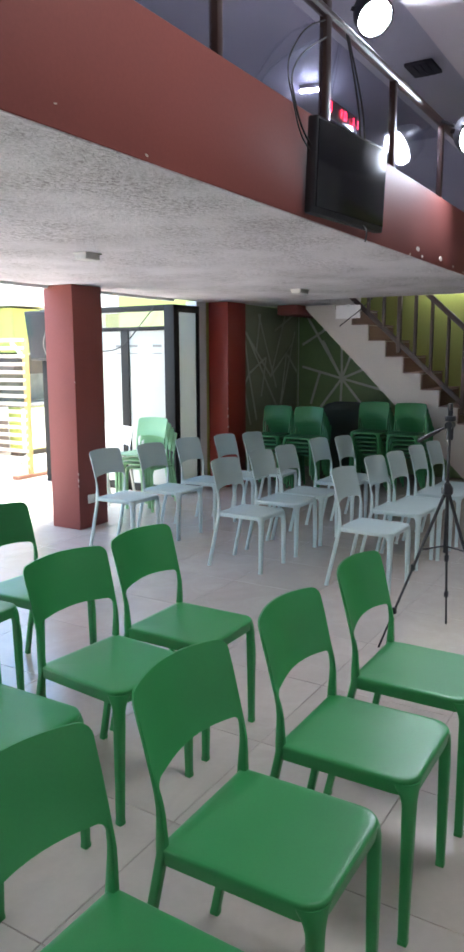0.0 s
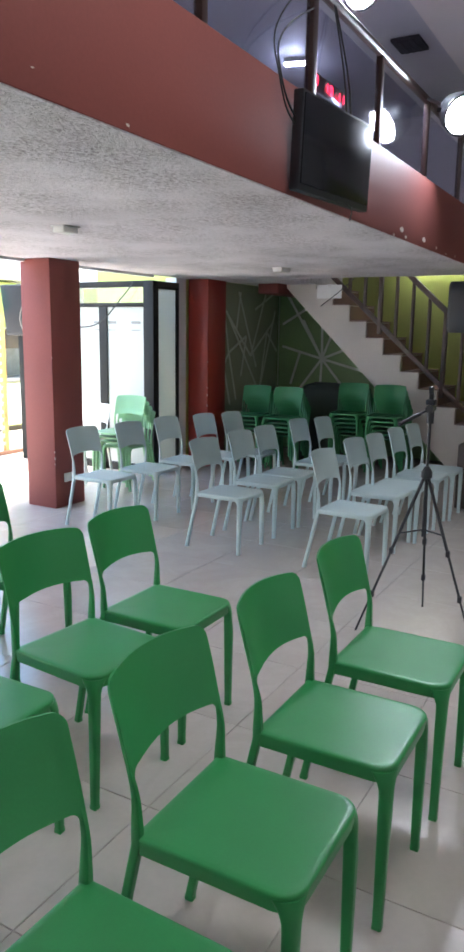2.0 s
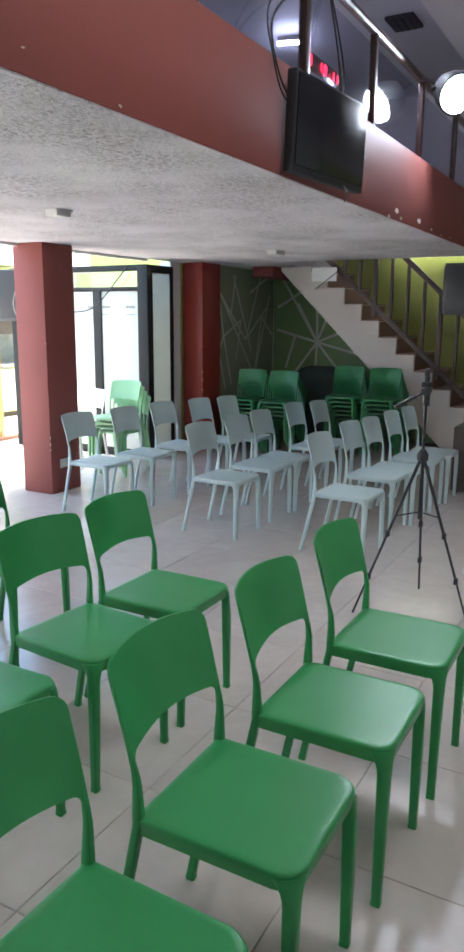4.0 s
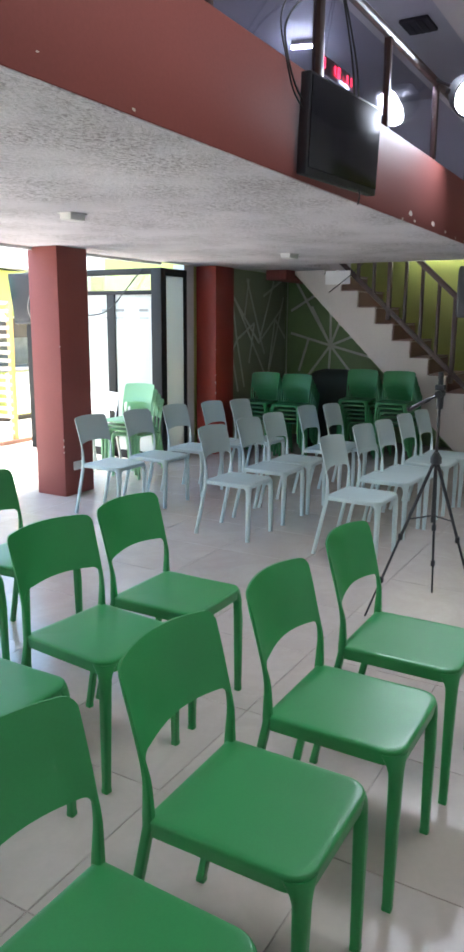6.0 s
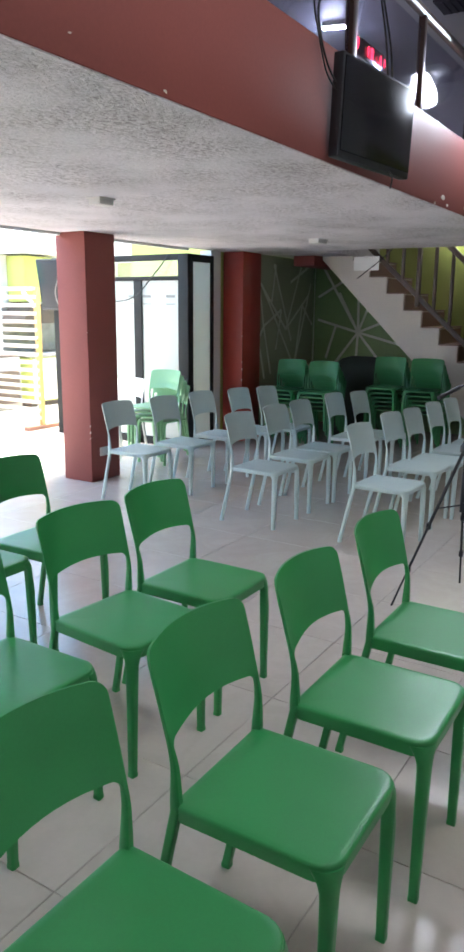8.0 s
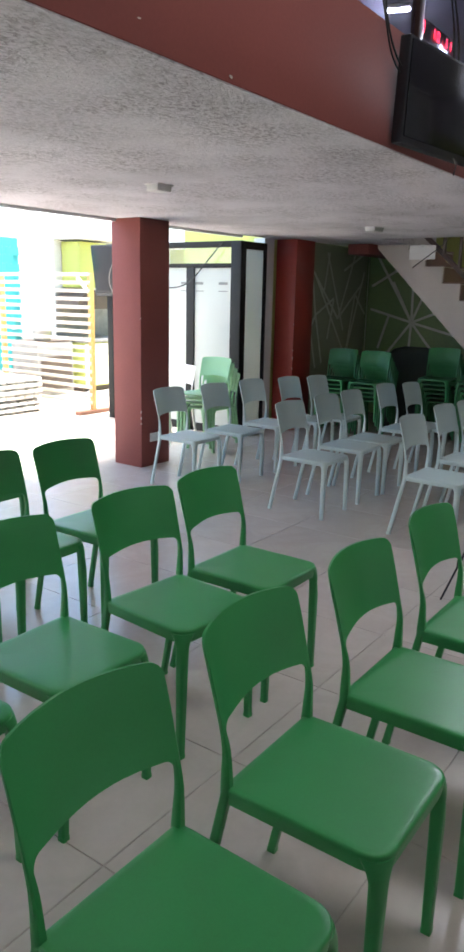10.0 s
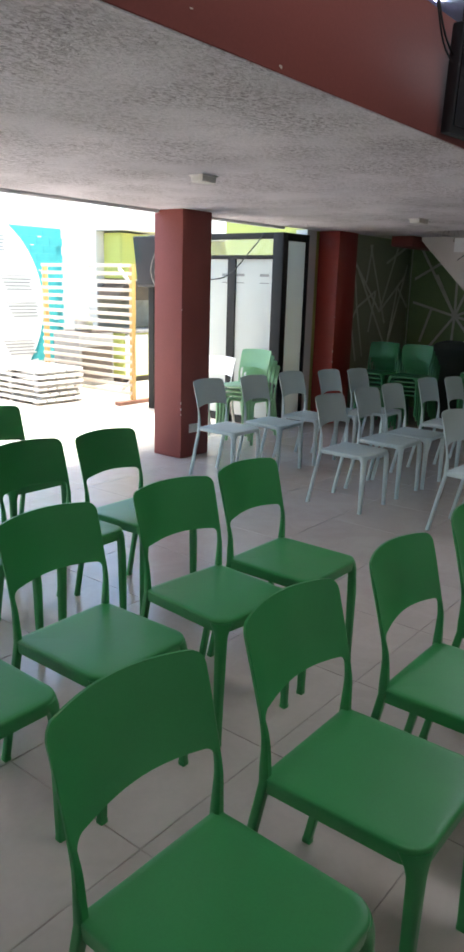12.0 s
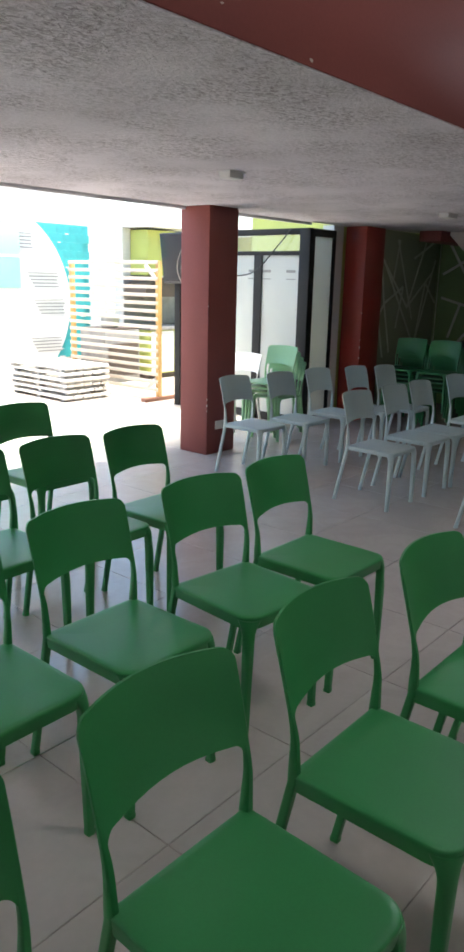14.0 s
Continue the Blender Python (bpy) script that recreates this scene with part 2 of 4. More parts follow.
VENT = mat("dull_grey_metal", (0.05, 0.05, 0.06), 0.95, spec=0.1)
TUBE = glow("tube_light", (1.0, 0.98, 0.94), 4.5)
TUBE_COOL = glow("cool_tube_light", (0.80, 0.82, 1.0), 55)
FLOOD_ON = glow("flood_leds", (0.86, 0.9, 1.0), 26)
LED_RED = glow("red_led", (1.0, 0.015, 0.05), 1.8)
FILL_PANEL_ON = glow("fill_panel_glow", (0.98, 0.97, 1.0), 0.35)

# ---- building blocks ----


def mesh_ob(name, bm, material, parent=None, label="", smooth=True, angle=35):
    bmesh.ops.recalc_face_normals(bm, faces=bm.faces)
    me = bpy.data.meshes.new(name)
    for f in bm.faces:
        f.smooth = smooth
    bm.to_mesh(me)
    bm.free()
    if smooth:
        me.set_sharp_from_angle(angle=radians(angle))
    me.materials.append(material)
    ob = new(name, me)
    if parent is not None:
        ob.parent = parent
    if label:
        ob["label"] = label
    return ob


def part(name, bm, material, parent, label=""):
    return mesh_ob(name, bm, material, parent, label)


def add_box(bm, x0, x1, y0, y1, z0, z1, bevel=0.0, m=None):
    made = bmesh.ops.create_cube(bm, size=1)["verts"]
    t = Matrix.Translation(((x0 + x1) / 2, (y0 + y1) / 2, (z0 + z1) / 2)) @ Matrix.Diagonal((x1 - x0, y1 - y0, z1 - z0, 1))
    bmesh.ops.transform(bm, matrix=(m @ t) if m else t, verts=made)
    if bevel:
        edges = {e for v in made for e in v.link_edges}
        bmesh.ops.bevel(bm, geom=list(edges), offset=bevel, segments=2, affect="EDGES", profile=0.5)
    return bm


def box(x0, x1, y0, y1, z0, z1, bevel=0.0):
    return add_box(bmesh.new(), x0, x1, y0, y1, z0, z1, bevel)


def add_rod(bm, a, b, r0, r1=None, sides=10):
    """A round bar from a to b."""
    a, b = Vector(a), Vector(b)
    r1 = r0 if r1 is None else r1
    d = b - a
    made = bmesh.ops.create_cone(bm, cap_ends=True, segments=sides, radius1=r0, radius2=r1, depth=d.length)["verts"]
    turn = d.to_track_quat("Z", "Y").to_matrix().to_4x4()
    bmesh.ops.transform(bm, matrix=Matrix.Translation((a + b) / 2) @ turn, verts=made)
    return bm


def add_bar(bm, a, b, w, h, bevel=0.003):
    """A square-cut bar from a to b, w across and h deep."""
    a, b = Vector(a), Vector(b)
    d = b - a
    turn = d.to_track_quat("X", "Z").to_matrix().to_4x4()
    return add_box(bm, -d.length / 2, d.length / 2, -w / 2, w / 2, -h / 2, h / 2, bevel, Matrix.Translation((a + b) / 2) @ turn)


def cable(name, points, r, material, label, parent=None):
    """A smooth hanging cable through a few points."""
    pts = [Vector(p) for p in points]
    path = []
    for i in range(len(pts) - 1):
        p0, p1, p2, p3 = pts[max(i - 1, 0)], pts[i], pts[i + 1], pts[min(i + 2, len(pts) - 1)]
        for k in range(8):
            t = k / 8
            path.append(0.5 * (2 * p1 + (p2 - p0) * t + (2 * p0 - 5 * p1 + 4 * p2 - p3) * t * t + (3 * p1 - p0 - 3 * p2 + p3) * t ** 3))
    path.append(pts[-1])
    bm = bmesh.new()
    rings = []
    for i, p in enumerate(path):
        d = (path[min(i + 1, len(path) - 1)] - path[max(i - 1, 0)]).normalized()
        side = d.cross(Vector((0.3, 0.2, 0.93))).normalized()
        up = side.cross(d)
        rings.append([bm.verts.new(p + r * (math.cos(a) * side + math.sin(a) * up)) for a in [k * math.tau / 6 for k in range(6)]])
    for a, b in zip(rings, rings[1:]):
        for k in range(6):
            bm.faces.new((a[k], a[(k + 1) % 6], b[(k + 1) % 6], b[k]))
    bm.faces.new(rings[0])
    bm.faces.new(rings[-1])
    ob = mesh_ob(name, bm, material, parent)
    return tagged(ob, label, "cable") if parent is None else ob


def structure(name, bm, material, label, category):
    return tagged(mesh_ob(name, bm, material), label, category, kind="structure")


def loft(sections):
    """A closed skin through rings of equal count."""
    bm = bmesh.new()
    rings = [[bm.verts.new(p) for p in s] for s in sections]
    n = len(rings[0])
    for a, b in zip(rings, rings[1:]):
        for k in range(n):
            bm.faces.new((a[k], a[(k + 1) % n], b[(k + 1) % n], b[k]))
    bm.faces.new(rings[0])
    bm.faces.new(rings[-1])
    return bm


def rounded_rect(cx, cy, hx, hy, r, z, n=4):
    out = []
    for sx, sy, a0 in ((1, 1, 0), (-1, 1, 90), (-1, -1, 180), (1, -1, 270)):
        for k in range(n + 1):
            a = radians(a0 + 90 * k / n)
            out.append(Vector((cx + sx * (hx - r) + r * math.cos(a), cy + sy * (hy - r) + r * math.sin(a), z)))
    return out


def empty(name, label, category, at=(0, 0, 0), group="", kind=""):
    ob = new(name)
    ob.location = at
    return tagged(ob, label, category, group, kind)


# ---- large structure ----
CEIL_Z = 2.2
BEAM_Y = 2.6

# the mezzanine slab: over the seating up to the stairwell, and past it to the far wall
bm = box(-3.2, 8.0, BEAM_Y + 0.004, 5.95, CEIL_Z, 2.5)
add_box(bm, 8.0, 9.7, 4.815, 5.75, CEIL_Z + 0.001, 2.5)
structure("ceiling", bm, CEIL, "rough sprayed grey-white ceiling under the mezzanine", "ceiling")
structure("trim", box(-3.2, 7.0, 5.952, 5.99, CEIL_Z - 0.025, 2.5), WHITE, "white plaster edge strip of the mezzanine slab", "trim")

beam = structure("wall_beam", box(-3.2, 9.69, BEAM_Y, BEAM_Y + 0.2, CEIL_Z + 0.004, 2.67, 0.006), RED, "oxide-red painted edge beam of the mezzanine, chipped along its foot", "beam")


def pillar(name, x0, x1, y0, y1, material, label):
    return tagged(mesh_ob(name, box(x0, x1, y0, y1, 0.0, CEIL_Z, 0.008), material), label, "pillar", kind="structure")


pillar_a = pillar("pillar_1", 5.06, 5.45, 5.67, 6.01, RED, "square oxide-red painted concrete pillar with scuffed corners")
pillar_b = pillar("pillar_2", 7.66, 8.08, 5.66, 5.93, RED_BRIGHT, "square bright red pillar with worn paint edges")
structure("wall_joist", box(8.6, 9.69, 5.22, 5.5, 2.08, CEIL_Z, 0.005), RED, "short red downstand beam under the ceiling", "beam")

# walls round the seating
structure("wall_north", box(8.081, 9.7, 5.752, 5.90, 0, CEIL_Z), MURAL_B, "grey-olive painted wall with a pale line mural", "wall")
structure("wall_east_upper", box(9.7, 9.9, -3.2, 5.752, 2.62, 4.3), HALL_CEIL, "pale lavender-grey upper wall", "wall")
structure("wall_east", box(9.7, 9.9, -3.2, 5.752, 0, 2.62), OLIVE, "olive-green painted wall beside the stairs", "wall")
bm = bmesh.new()
field = [(2.9, 0.0), (5.751, 0.0), (5.751, CEIL_Z - 0.005), (5.15, CEIL_Z - 0.005)]
near = [bm.verts.new((9.69, y, z)) for y, z in field]
back = [bm.verts.new((9.699, y, z)) for y, z in field]
bm.faces.new(near)
bm.faces.new(back)
for k in range(4):
    bm.faces.new((near[k], near[(k + 1) % 4], back[(k + 1) % 4], back[k]))
structure("wall_mural", bm, MURAL_A, "dark green mural field under the stairs", "wall")
structure("wall_niche", box(7.44, 7.64, 5.952, 6.1, 0, CEIL_Z), GREY_WALL, "narrow pale grey wall between glass and pillar", "wall")
structure("wall_west", box(-3.4, -3.2, -3.2, 11.2, 0, 4.3), WHITE, "plain white side wall", "wall")
structure("wall_south", box(-3.2, 9.7, -3.4, -3.2, 0, 4.3), WHITE, "plain white wall behind the hall", "wall")
structure("wall_far", box(-3.2, 8.36, 11.0, 11.2, 0, 3.4), WHITE, "white wall across the bright court", "wall")
structure("wall_kitchen", box(8.36, 11.2, 10.55, 10.75, 0, 2.6), GREY_WALL, "pale grey wall of the kitchen corner", "wall")
structure("wall_kitchen_end", box(11.2, 11.4, 6.1, 10.75, 0, 2.6), LIME, "lime-green end wall of the kitchen", "wall")
structure("wall_room", box(9.0, 9.15, 6.1, 8.4, 0, 2.6), LIME, "lime-green wall inside the glazed room", "wall")
structure("wall_room_side", box(7.64, 9.0, 5.96, 6.1, 0, 2.6), LIME, "lime-green side wall of the glazed room", "wall")
structure("wall_over_kitchen", box(8.37, 11.2, 9.8, 9.899, 2.36, 3.4), WHITE, "white wall above the kitchen corner", "wall")
structure("ceiling_kitchen", box(8.37, 11.2, 9.9, 10.55, 2.36, 2.46), WHITE, "white soffit over the kitchen corner", "ceiling")

# upper storey
structure("ceiling_hall", box(-3.2, 9.7, -3.2, 2.93, 4.0, 4.3), HALL_CEIL, "smooth pale hall ceiling with a dropped edge", "ceiling")
structure("ceiling_upper", box(-3.2, 9.7, 2.932, 6.0, 4.22, 4.4), UPPER_LAVENDER, "ceiling over the mezzanine, coloured by dim lavender light", "ceiling")
structure("wall_upper", box(-3.2, 9.7, 5.8, 5.94, 2.501, 4.22), UPPER_LAVENDER, "wall at the back of the mezzanine, coloured by dim lavender light", "wall")

vent = empty("ceiling_vent", "dark recessed slot vent in the upper ceiling", "vent", (7.36, 3.34, 4.22))
part("frame", box(-0.17, 0.17, -0.13, 0.13, -0.03, -0.001, 0.004), VENT, vent)
for k in range(3):
    part("slat", box(-0.15, 0.15, -0.075 + 0.06 * k, -0.045 + 0.06 * k, -0.04, -0.029, 0.003), VENT, vent)

# stairs along the east wall, rising away from the hall
SX0, SX1 = 8.8, 9.69
T_Y, T_Z, DY, DZ = 3.916, 1.552, 0.222, 0.194
stairs = empty("stairs", "cream concrete stairs with red-brown tiled risers and a brown steel rail", "stairs", (SX0, 2.4, 0))


def local(bm, ob):
    bmesh.ops.translate(bm, vec=-Vector(ob.location), verts=bm.verts)
    return bm


def under(y):
    return 0.32 + (y - 3.32) * 0.976


bm = bmesh.new()
prof = []
for k in range(-7, 4):
    z, y = T_Z + DZ * k, T_Y + DY * k
    prof += [(y, z - DZ if k > -7 else 0), (y, z)]
prof += [(T_Y + DY * 4, T_Z + DZ * 3), (4.804, 2.195), (5.2, 2.195), (5.2, under(5.2)), (2.995, 0.0)]
a = [bm.verts.new((SX0, y, z)) for y, z in prof]
b = [bm.verts.new((SX1, y, z)) for y, z in prof]
bm.faces.new(a)
bm.faces.new(b)
for k in range(len(prof)):
    q = (k + 1) % len(prof)
    bm.faces.new((a[k], a[q], b[q], b[k]))
flight = mesh_ob("flight", local(bm, stairs), CREAM, stairs, "cream painted stair flight", smooth=False)
for k in range(-7, 4):
    z, y = T_Z + DZ * k, T_Y + DY * k
    part("riser", local(box(SX0 + 0.03, SX1, y - 0.012, y - 0.001, z - DZ + 0.004, z - 0.012), stairs), RISER, stairs, "red-brown tiled riser")
    part("tread", local(box(SX0 + 0.004, SX1, y - 0.02, y + DY - 0.013, z + 0.001, z + 0.015, 0.004), stairs), RISER, stairs, "red-brown tiled tread")


def rail_z(y, z1, y1, s=0.908):
    return z1 + (y - y1) * s


RX = SX0 + 0.05
part("lower_rail", local(add_bar(bmesh.new(), (RX, 2.2, rail_z(2.2, 0.786, 2.96)), (RX, 4.7, rail_z(4.7, 0.786, 2.96)), 0.035, 0.055), stairs), BROWN_STEEL, stairs, "brown steel lower rail")
part("handrail", local(add_bar(bmesh.new(), (RX, 2.2, rail_z(2.2, 1.77, 3.10)), (RX, 4.7, rail_z(4.7, 1.77, 3.10)), 0.05, 0.06, 0.008), stairs), BROWN_STEEL, stairs, "brown steel handrail")
for k in range(12):
    y = 2.42 + 0.196 * k
    foot = rail_z(y, 0.786, 2.96) if k % 4 else rail_z(y, 0.786, 2.96) - 0.12
    w = 0.036 if k % 4 else 0.05
    part("baluster", local(box(RX - w / 2, RX + w / 2, y - w / 2, y + w / 2, foot, rail_z(y, 1.77, 3.10), 0.003), stairs), BROWN_STEEL, stairs)

sheet = empty("paper_sheet", "white paper sheet taped to the stair's top edge", "paper sheet", (8.79, 4.62, 2.1))
part("sheet", box(-0.006, -0.001, -0.16, 0.16, -0.08, 0.08), WHITE, sheet)
part("tape", box(-0.008, -0.0065, -0.02, 0.02, 0.06, 0.09), LAMP_WHITE, sheet)

# line mural on the two walls in the corner: (point, point) in metres along the wall and up
mural = empty("mural", "pale painted lines fanning into star shapes on dark green walls", "mural", (9.69, 5.3, 0), kind="structure")
STAR = (5.06, 1.26)
rays = [(5.62, 2.15), (5.08, 2.1), (4.78, 1.95), (4.2, 1.6), (4.1, 1.02), (4.62, 0.75), (5.08, 0.68), (5.45, 0.75), (5.66, 1.42), (5.35, 1.78)]
webs = [((5.62, 2.15), (5.3, 2.08)), ((5.66, 1.72), (5.3, 1.93)), ((5.38, 1.36), (5.52, 0.9)), ((4.45, 1.1), (4.38, 1.35)), ((4.85, 1.9), (4.72, 1.55)), ((5.72, 2.19), (5.72, 0.5))]
for k, (p, q) in enumerate([(STAR, r) for r in rays] + webs):
    x = 9.6865 - 0.0007 * k
    m = local(add_bar(bmesh.new(), (x, *p), (x, *q), 0.005, 0.032, 0), mural)
    part("painted_line", m, LINE, mural)
for k, (p, q) in enumerate((((8.0, 2.05), (8.9, 1.3)), ((8.9, 1.3), (9.55, 1.75)), ((8.9, 1.3), (9.3, 2.1)), ((8.25, 1.85), (9.15, 0.8)), ((9.15, 0.8), (9.6, 1.9)), ((9.15, 0.8), (9.35, 1.6)), ((8.0, 1.7), (8.35, 0.7)), ((8.55, 2.1), (9.05, 1.15)), ((8.5, 1.65), (8.6, 2.1)), ((9.0, 1.9), (9.6, 2.15)), ((8.12, 2.12), (8.3, 1.35)), ((8.3, 1.35), (8.75, 1.55)), ((8.3, 1.35), (8.5, 0.75)), ((9.35, 1.6), (9.66, 1.35)), ((8.75, 1.55), (8.62, 1.05)), ((8.1, 1.1), (8.3, 1.35)))):
    m = local(add_bar(bmesh.new(), (p[0], 5.7485 - 0.0007 * k, p[1]), (q[0], 5.7485 - 0.0007 * k, q[1]), 0.005, 0.03, 0), mural)
    part("painted_line", m, LINE, mural)

# ---- glazed partition ----
partition = empty("glass_partition", "dark bronze aluminium partition with frosted white glass panels", "partition", (6.95, 5.95, 0))
GH = 2.14


def frame_bar(x0, x1, y0, y1, z0, z1):
    return part("frame_bar", local(box(x0, x1, y0, y1, z0, z1, 0.003), partition), BRONZE, partition)


frame_bar(6.92, 7.0, 5.91, 6.045, 0, GH)
frame_bar(6.92, 6.98, 6.56, 6.67, 0, 1.86)
frame_bar(6.92, 6.98, 6.045, 7.84, 2.075, GH)
frame_bar(6.92, 6.98, 6.045, 7.84, 1.86, 1.905)
frame_bar(6.92, 6.98, 6.045, 7.84, 0.0, 0.09)
frame_bar(6.91, 6.99, 7.84, 7.93, 0, GH)
frame_bar(6.92, 6.98, 7.2, 7.27, 0.09, 1.86)
frame_bar(7.0, 7.44, 5.915, 5.965, 2.06, GH)
frame_bar(7.0, 7.44, 5.915, 5.965, 0.0, 0.09)
frame_bar(7.39, 7.44, 5.915, 5.965, 0.09, 2.06)
frame_bar(7.0, 7.03, 5.915, 5.965, 0.09, 2.06)
for y0, y1 in ((6.045, 6.56), (6.67, 7.2), (7.27, 7.84)):
    part("glass_panel", local(box(6.944, 6.956, y0, y1, 0.09, 1.86), partition), FROST, partition, "frosted white glass panel")
part("glass_panel", local(box(7.03, 7.39, 5.934, 5.946, 0.09, 2.06), partition), FROST, partition, "frosted white glass panel")
tr = part("transom_pane", local(box(6.947, 6.953, 6.045, 7.84, 1.905, 2.075), partition), CLEAR, partition, "clear transom pane")
for y0, y1 in ((6.10, 6.22), (6.44, 6.56), (6.67, 6.76)):
    for z in (1.675, 1.60):
        part("film_strip", local(box(6.938, 6.9435, y0, y1, z, z + (0.028 if z > 1.6 else 0.009)), partition), MARK, partition, "grey film strip")
tagged(cable("cable", [(6.9, 6.15, 2.13), (6.86, 6.3, 1.95), (6.86, 6.62, 1.68), (6.87, 7.0, 1.63), (6.87, 7.3, 1.66)], 0.007, CABLE, "thin black cable looping across the glass partition"))

# ---- chairs ----


def corner_rect(x0, x1, y0, y1, radii, z, n=5):
    """A rectangle with a radius for each corner: (+x+y, -x+y, -x-y, +x-y)."""
    out = []
    for (sx, sy, a0), r in zip(((1, 1, 0), (-1, 1, 90), (-1, -1, 180), (1, -1, 270)), radii):
        cx, cy = (x1 - r if sx > 0 else x0 + r), (y1 - r if sy > 0 else y0 + r)
        for k in range(n + 1):
            a = radians(a0 + 90 * k / n)
            out.append(Vector((cx + r * math.cos(a), cy + r * math.sin(a), z)))
    return out


def leg_bm(top, foot, w0, d0, w1, d1, flare=0.0, round_top=0.0):
    """A tapered leg; top and foot are its outer corner, so that it widens inwards under the seat."""
    rings = []
    sx, sy = (1 if top[0] > 0 else -1), (1 if top[1] > 0 else -1)
    outer = {(1, 1): 0, (-1, 1): 1, (-1, -1): 2, (1, -1): 3}[(sx, sy)]
    for k in range(17):
        t = (k / 16) ** 1.9
        p = Vector(top).lerp(Vector(foot), t)
        grow = flare * (1 - min(1, t / 0.14)) ** 2.2
        hx = w0 + (w1 - w0) * t + grow
        hy = d0 + (d1 - d0) * t + grow
        radii = [min(hx, hy) * 0.24] * 4
        radii[outer] = min(max(round_top * (1 - t) ** 5, min(hx, hy) * 0.3), min(hx, hy) * 0.72)
        xs, ys = sorted((p.x, p.x - sx * hx)), sorted((p.y, p.y - sy * hy))
        rings.append(corner_rect(*xs, *ys, radii, p.z))
    return loft(rings)


def seat_bm(apron=0.048, seat_z=0.478):
    """Nearly flat square seat with rounded front corners and a turned-down apron."""
    def ring(inset, z):
        front, rear = max(0.062 - inset * 0.5, 0.008), max(0.016 - inset * 0.2, 0.004)
        return corner_rect(-0.194 + inset, 0.194 - inset, -0.222 + inset, 0.184 - inset, (rear, rear, front, front), z, 8)
    top = seat_z
    low = top - apron
    return loft([ring(0.03, low + 0.012), ring(0.012, low), ring(0.006, low + 0.002), ring(0.001, top - 0.017), ring(0.0, top - 0.007), ring(0.0008, top - 0.004), ring(0.0025, top - 0.0015), ring(0.006, top), ring(0.02, top + 0.0002), ring(0.04, top - 0.0004), ring(0.07, top - 0.0014), ring(0.11, top - 0.0024)])


def back_bm(seat_z=0.478, arch_z=0.634):
    """One moulded shell: two slim uprights flowing into a bowed top panel that leans back."""
    def run(h_low, h_mid, z_top, r, crown):
        pts = []
        n = 12
        zs = z_top - r
        for k in range(n):
            t = k / (n - 1)
            z = seat_z - 0.025 + (zs - seat_z + 0.025) * t
            pts.append((-(h_low + (h_mid - h_low) * t), z))
        for k in range(1, 7):
            a = radians(180 - 90 * k / 6)
            pts.append((-h_mid + r + r * math.cos(a), zs + r * math.sin(a)))
        for k in range(1, 6):
            x = (-h_mid + r) * (1 - k / 5)
            pts.append((x, z_top + crown * (1 - (x / (h_mid - r)) ** 2)))
        return pts + [(-x, z) for x, z in reversed(pts[:-1])]
    outer = run(0.195, 0.202, 0.834, 0.031, 0.007)
    inner = run(0.171, 0.184, arch_z, 0.028, 0.011)
    m = 6
    bm = bmesh.new()

    def place(x, z, side):
        up = max(0.0, min(1.0, (z - seat_z - 0.10) / 0.12))
        up = up * up * (3 - 2 * up)
        lean = max(0.0, (z - 0.56) / 0.275)
        y = 0.176 + 0.066 * lean ** 1.35
        y += 0.046 * up * (1 - (x / 0.205) ** 2)
        thick = 0.027 - 0.016 * max(0.0, min(1.0, (z - seat_z) / 0.15))
        return (x, y + side * thick / 2, z)
    sheets = []
    for side in (-1, 1):
        rows = []
        for j in range(m + 1):
            t = j / m
            rows.append([bm.verts.new(place(o[0] + (i[0] - o[0]) * t, o[1] + (i[1] - o[1]) * t, side * (0.55 if j in (0, m) else 1.0))) for o, i in zip(outer, inner)])
        sheets.append(rows)
    n = len(outer)
    for rows in sheets:
        for j in range(m):
            for k in range(n - 1):
                bm.faces.new((rows[j][k], rows[j][k + 1], rows[j + 1][k + 1], rows[j + 1][k]))
    f, g = sheets
    for j in (0, m):
        for k in range(n - 1):
            bm.faces.new((f[j][k], f[j][k + 1], g[j][k + 1], g[j][k]))
    for k in (0, n - 1):
        for j in range(m):
            bm.faces.new((f[j][k], f[j + 1][k], g[j + 1][k], g[j][k]))
    return bm


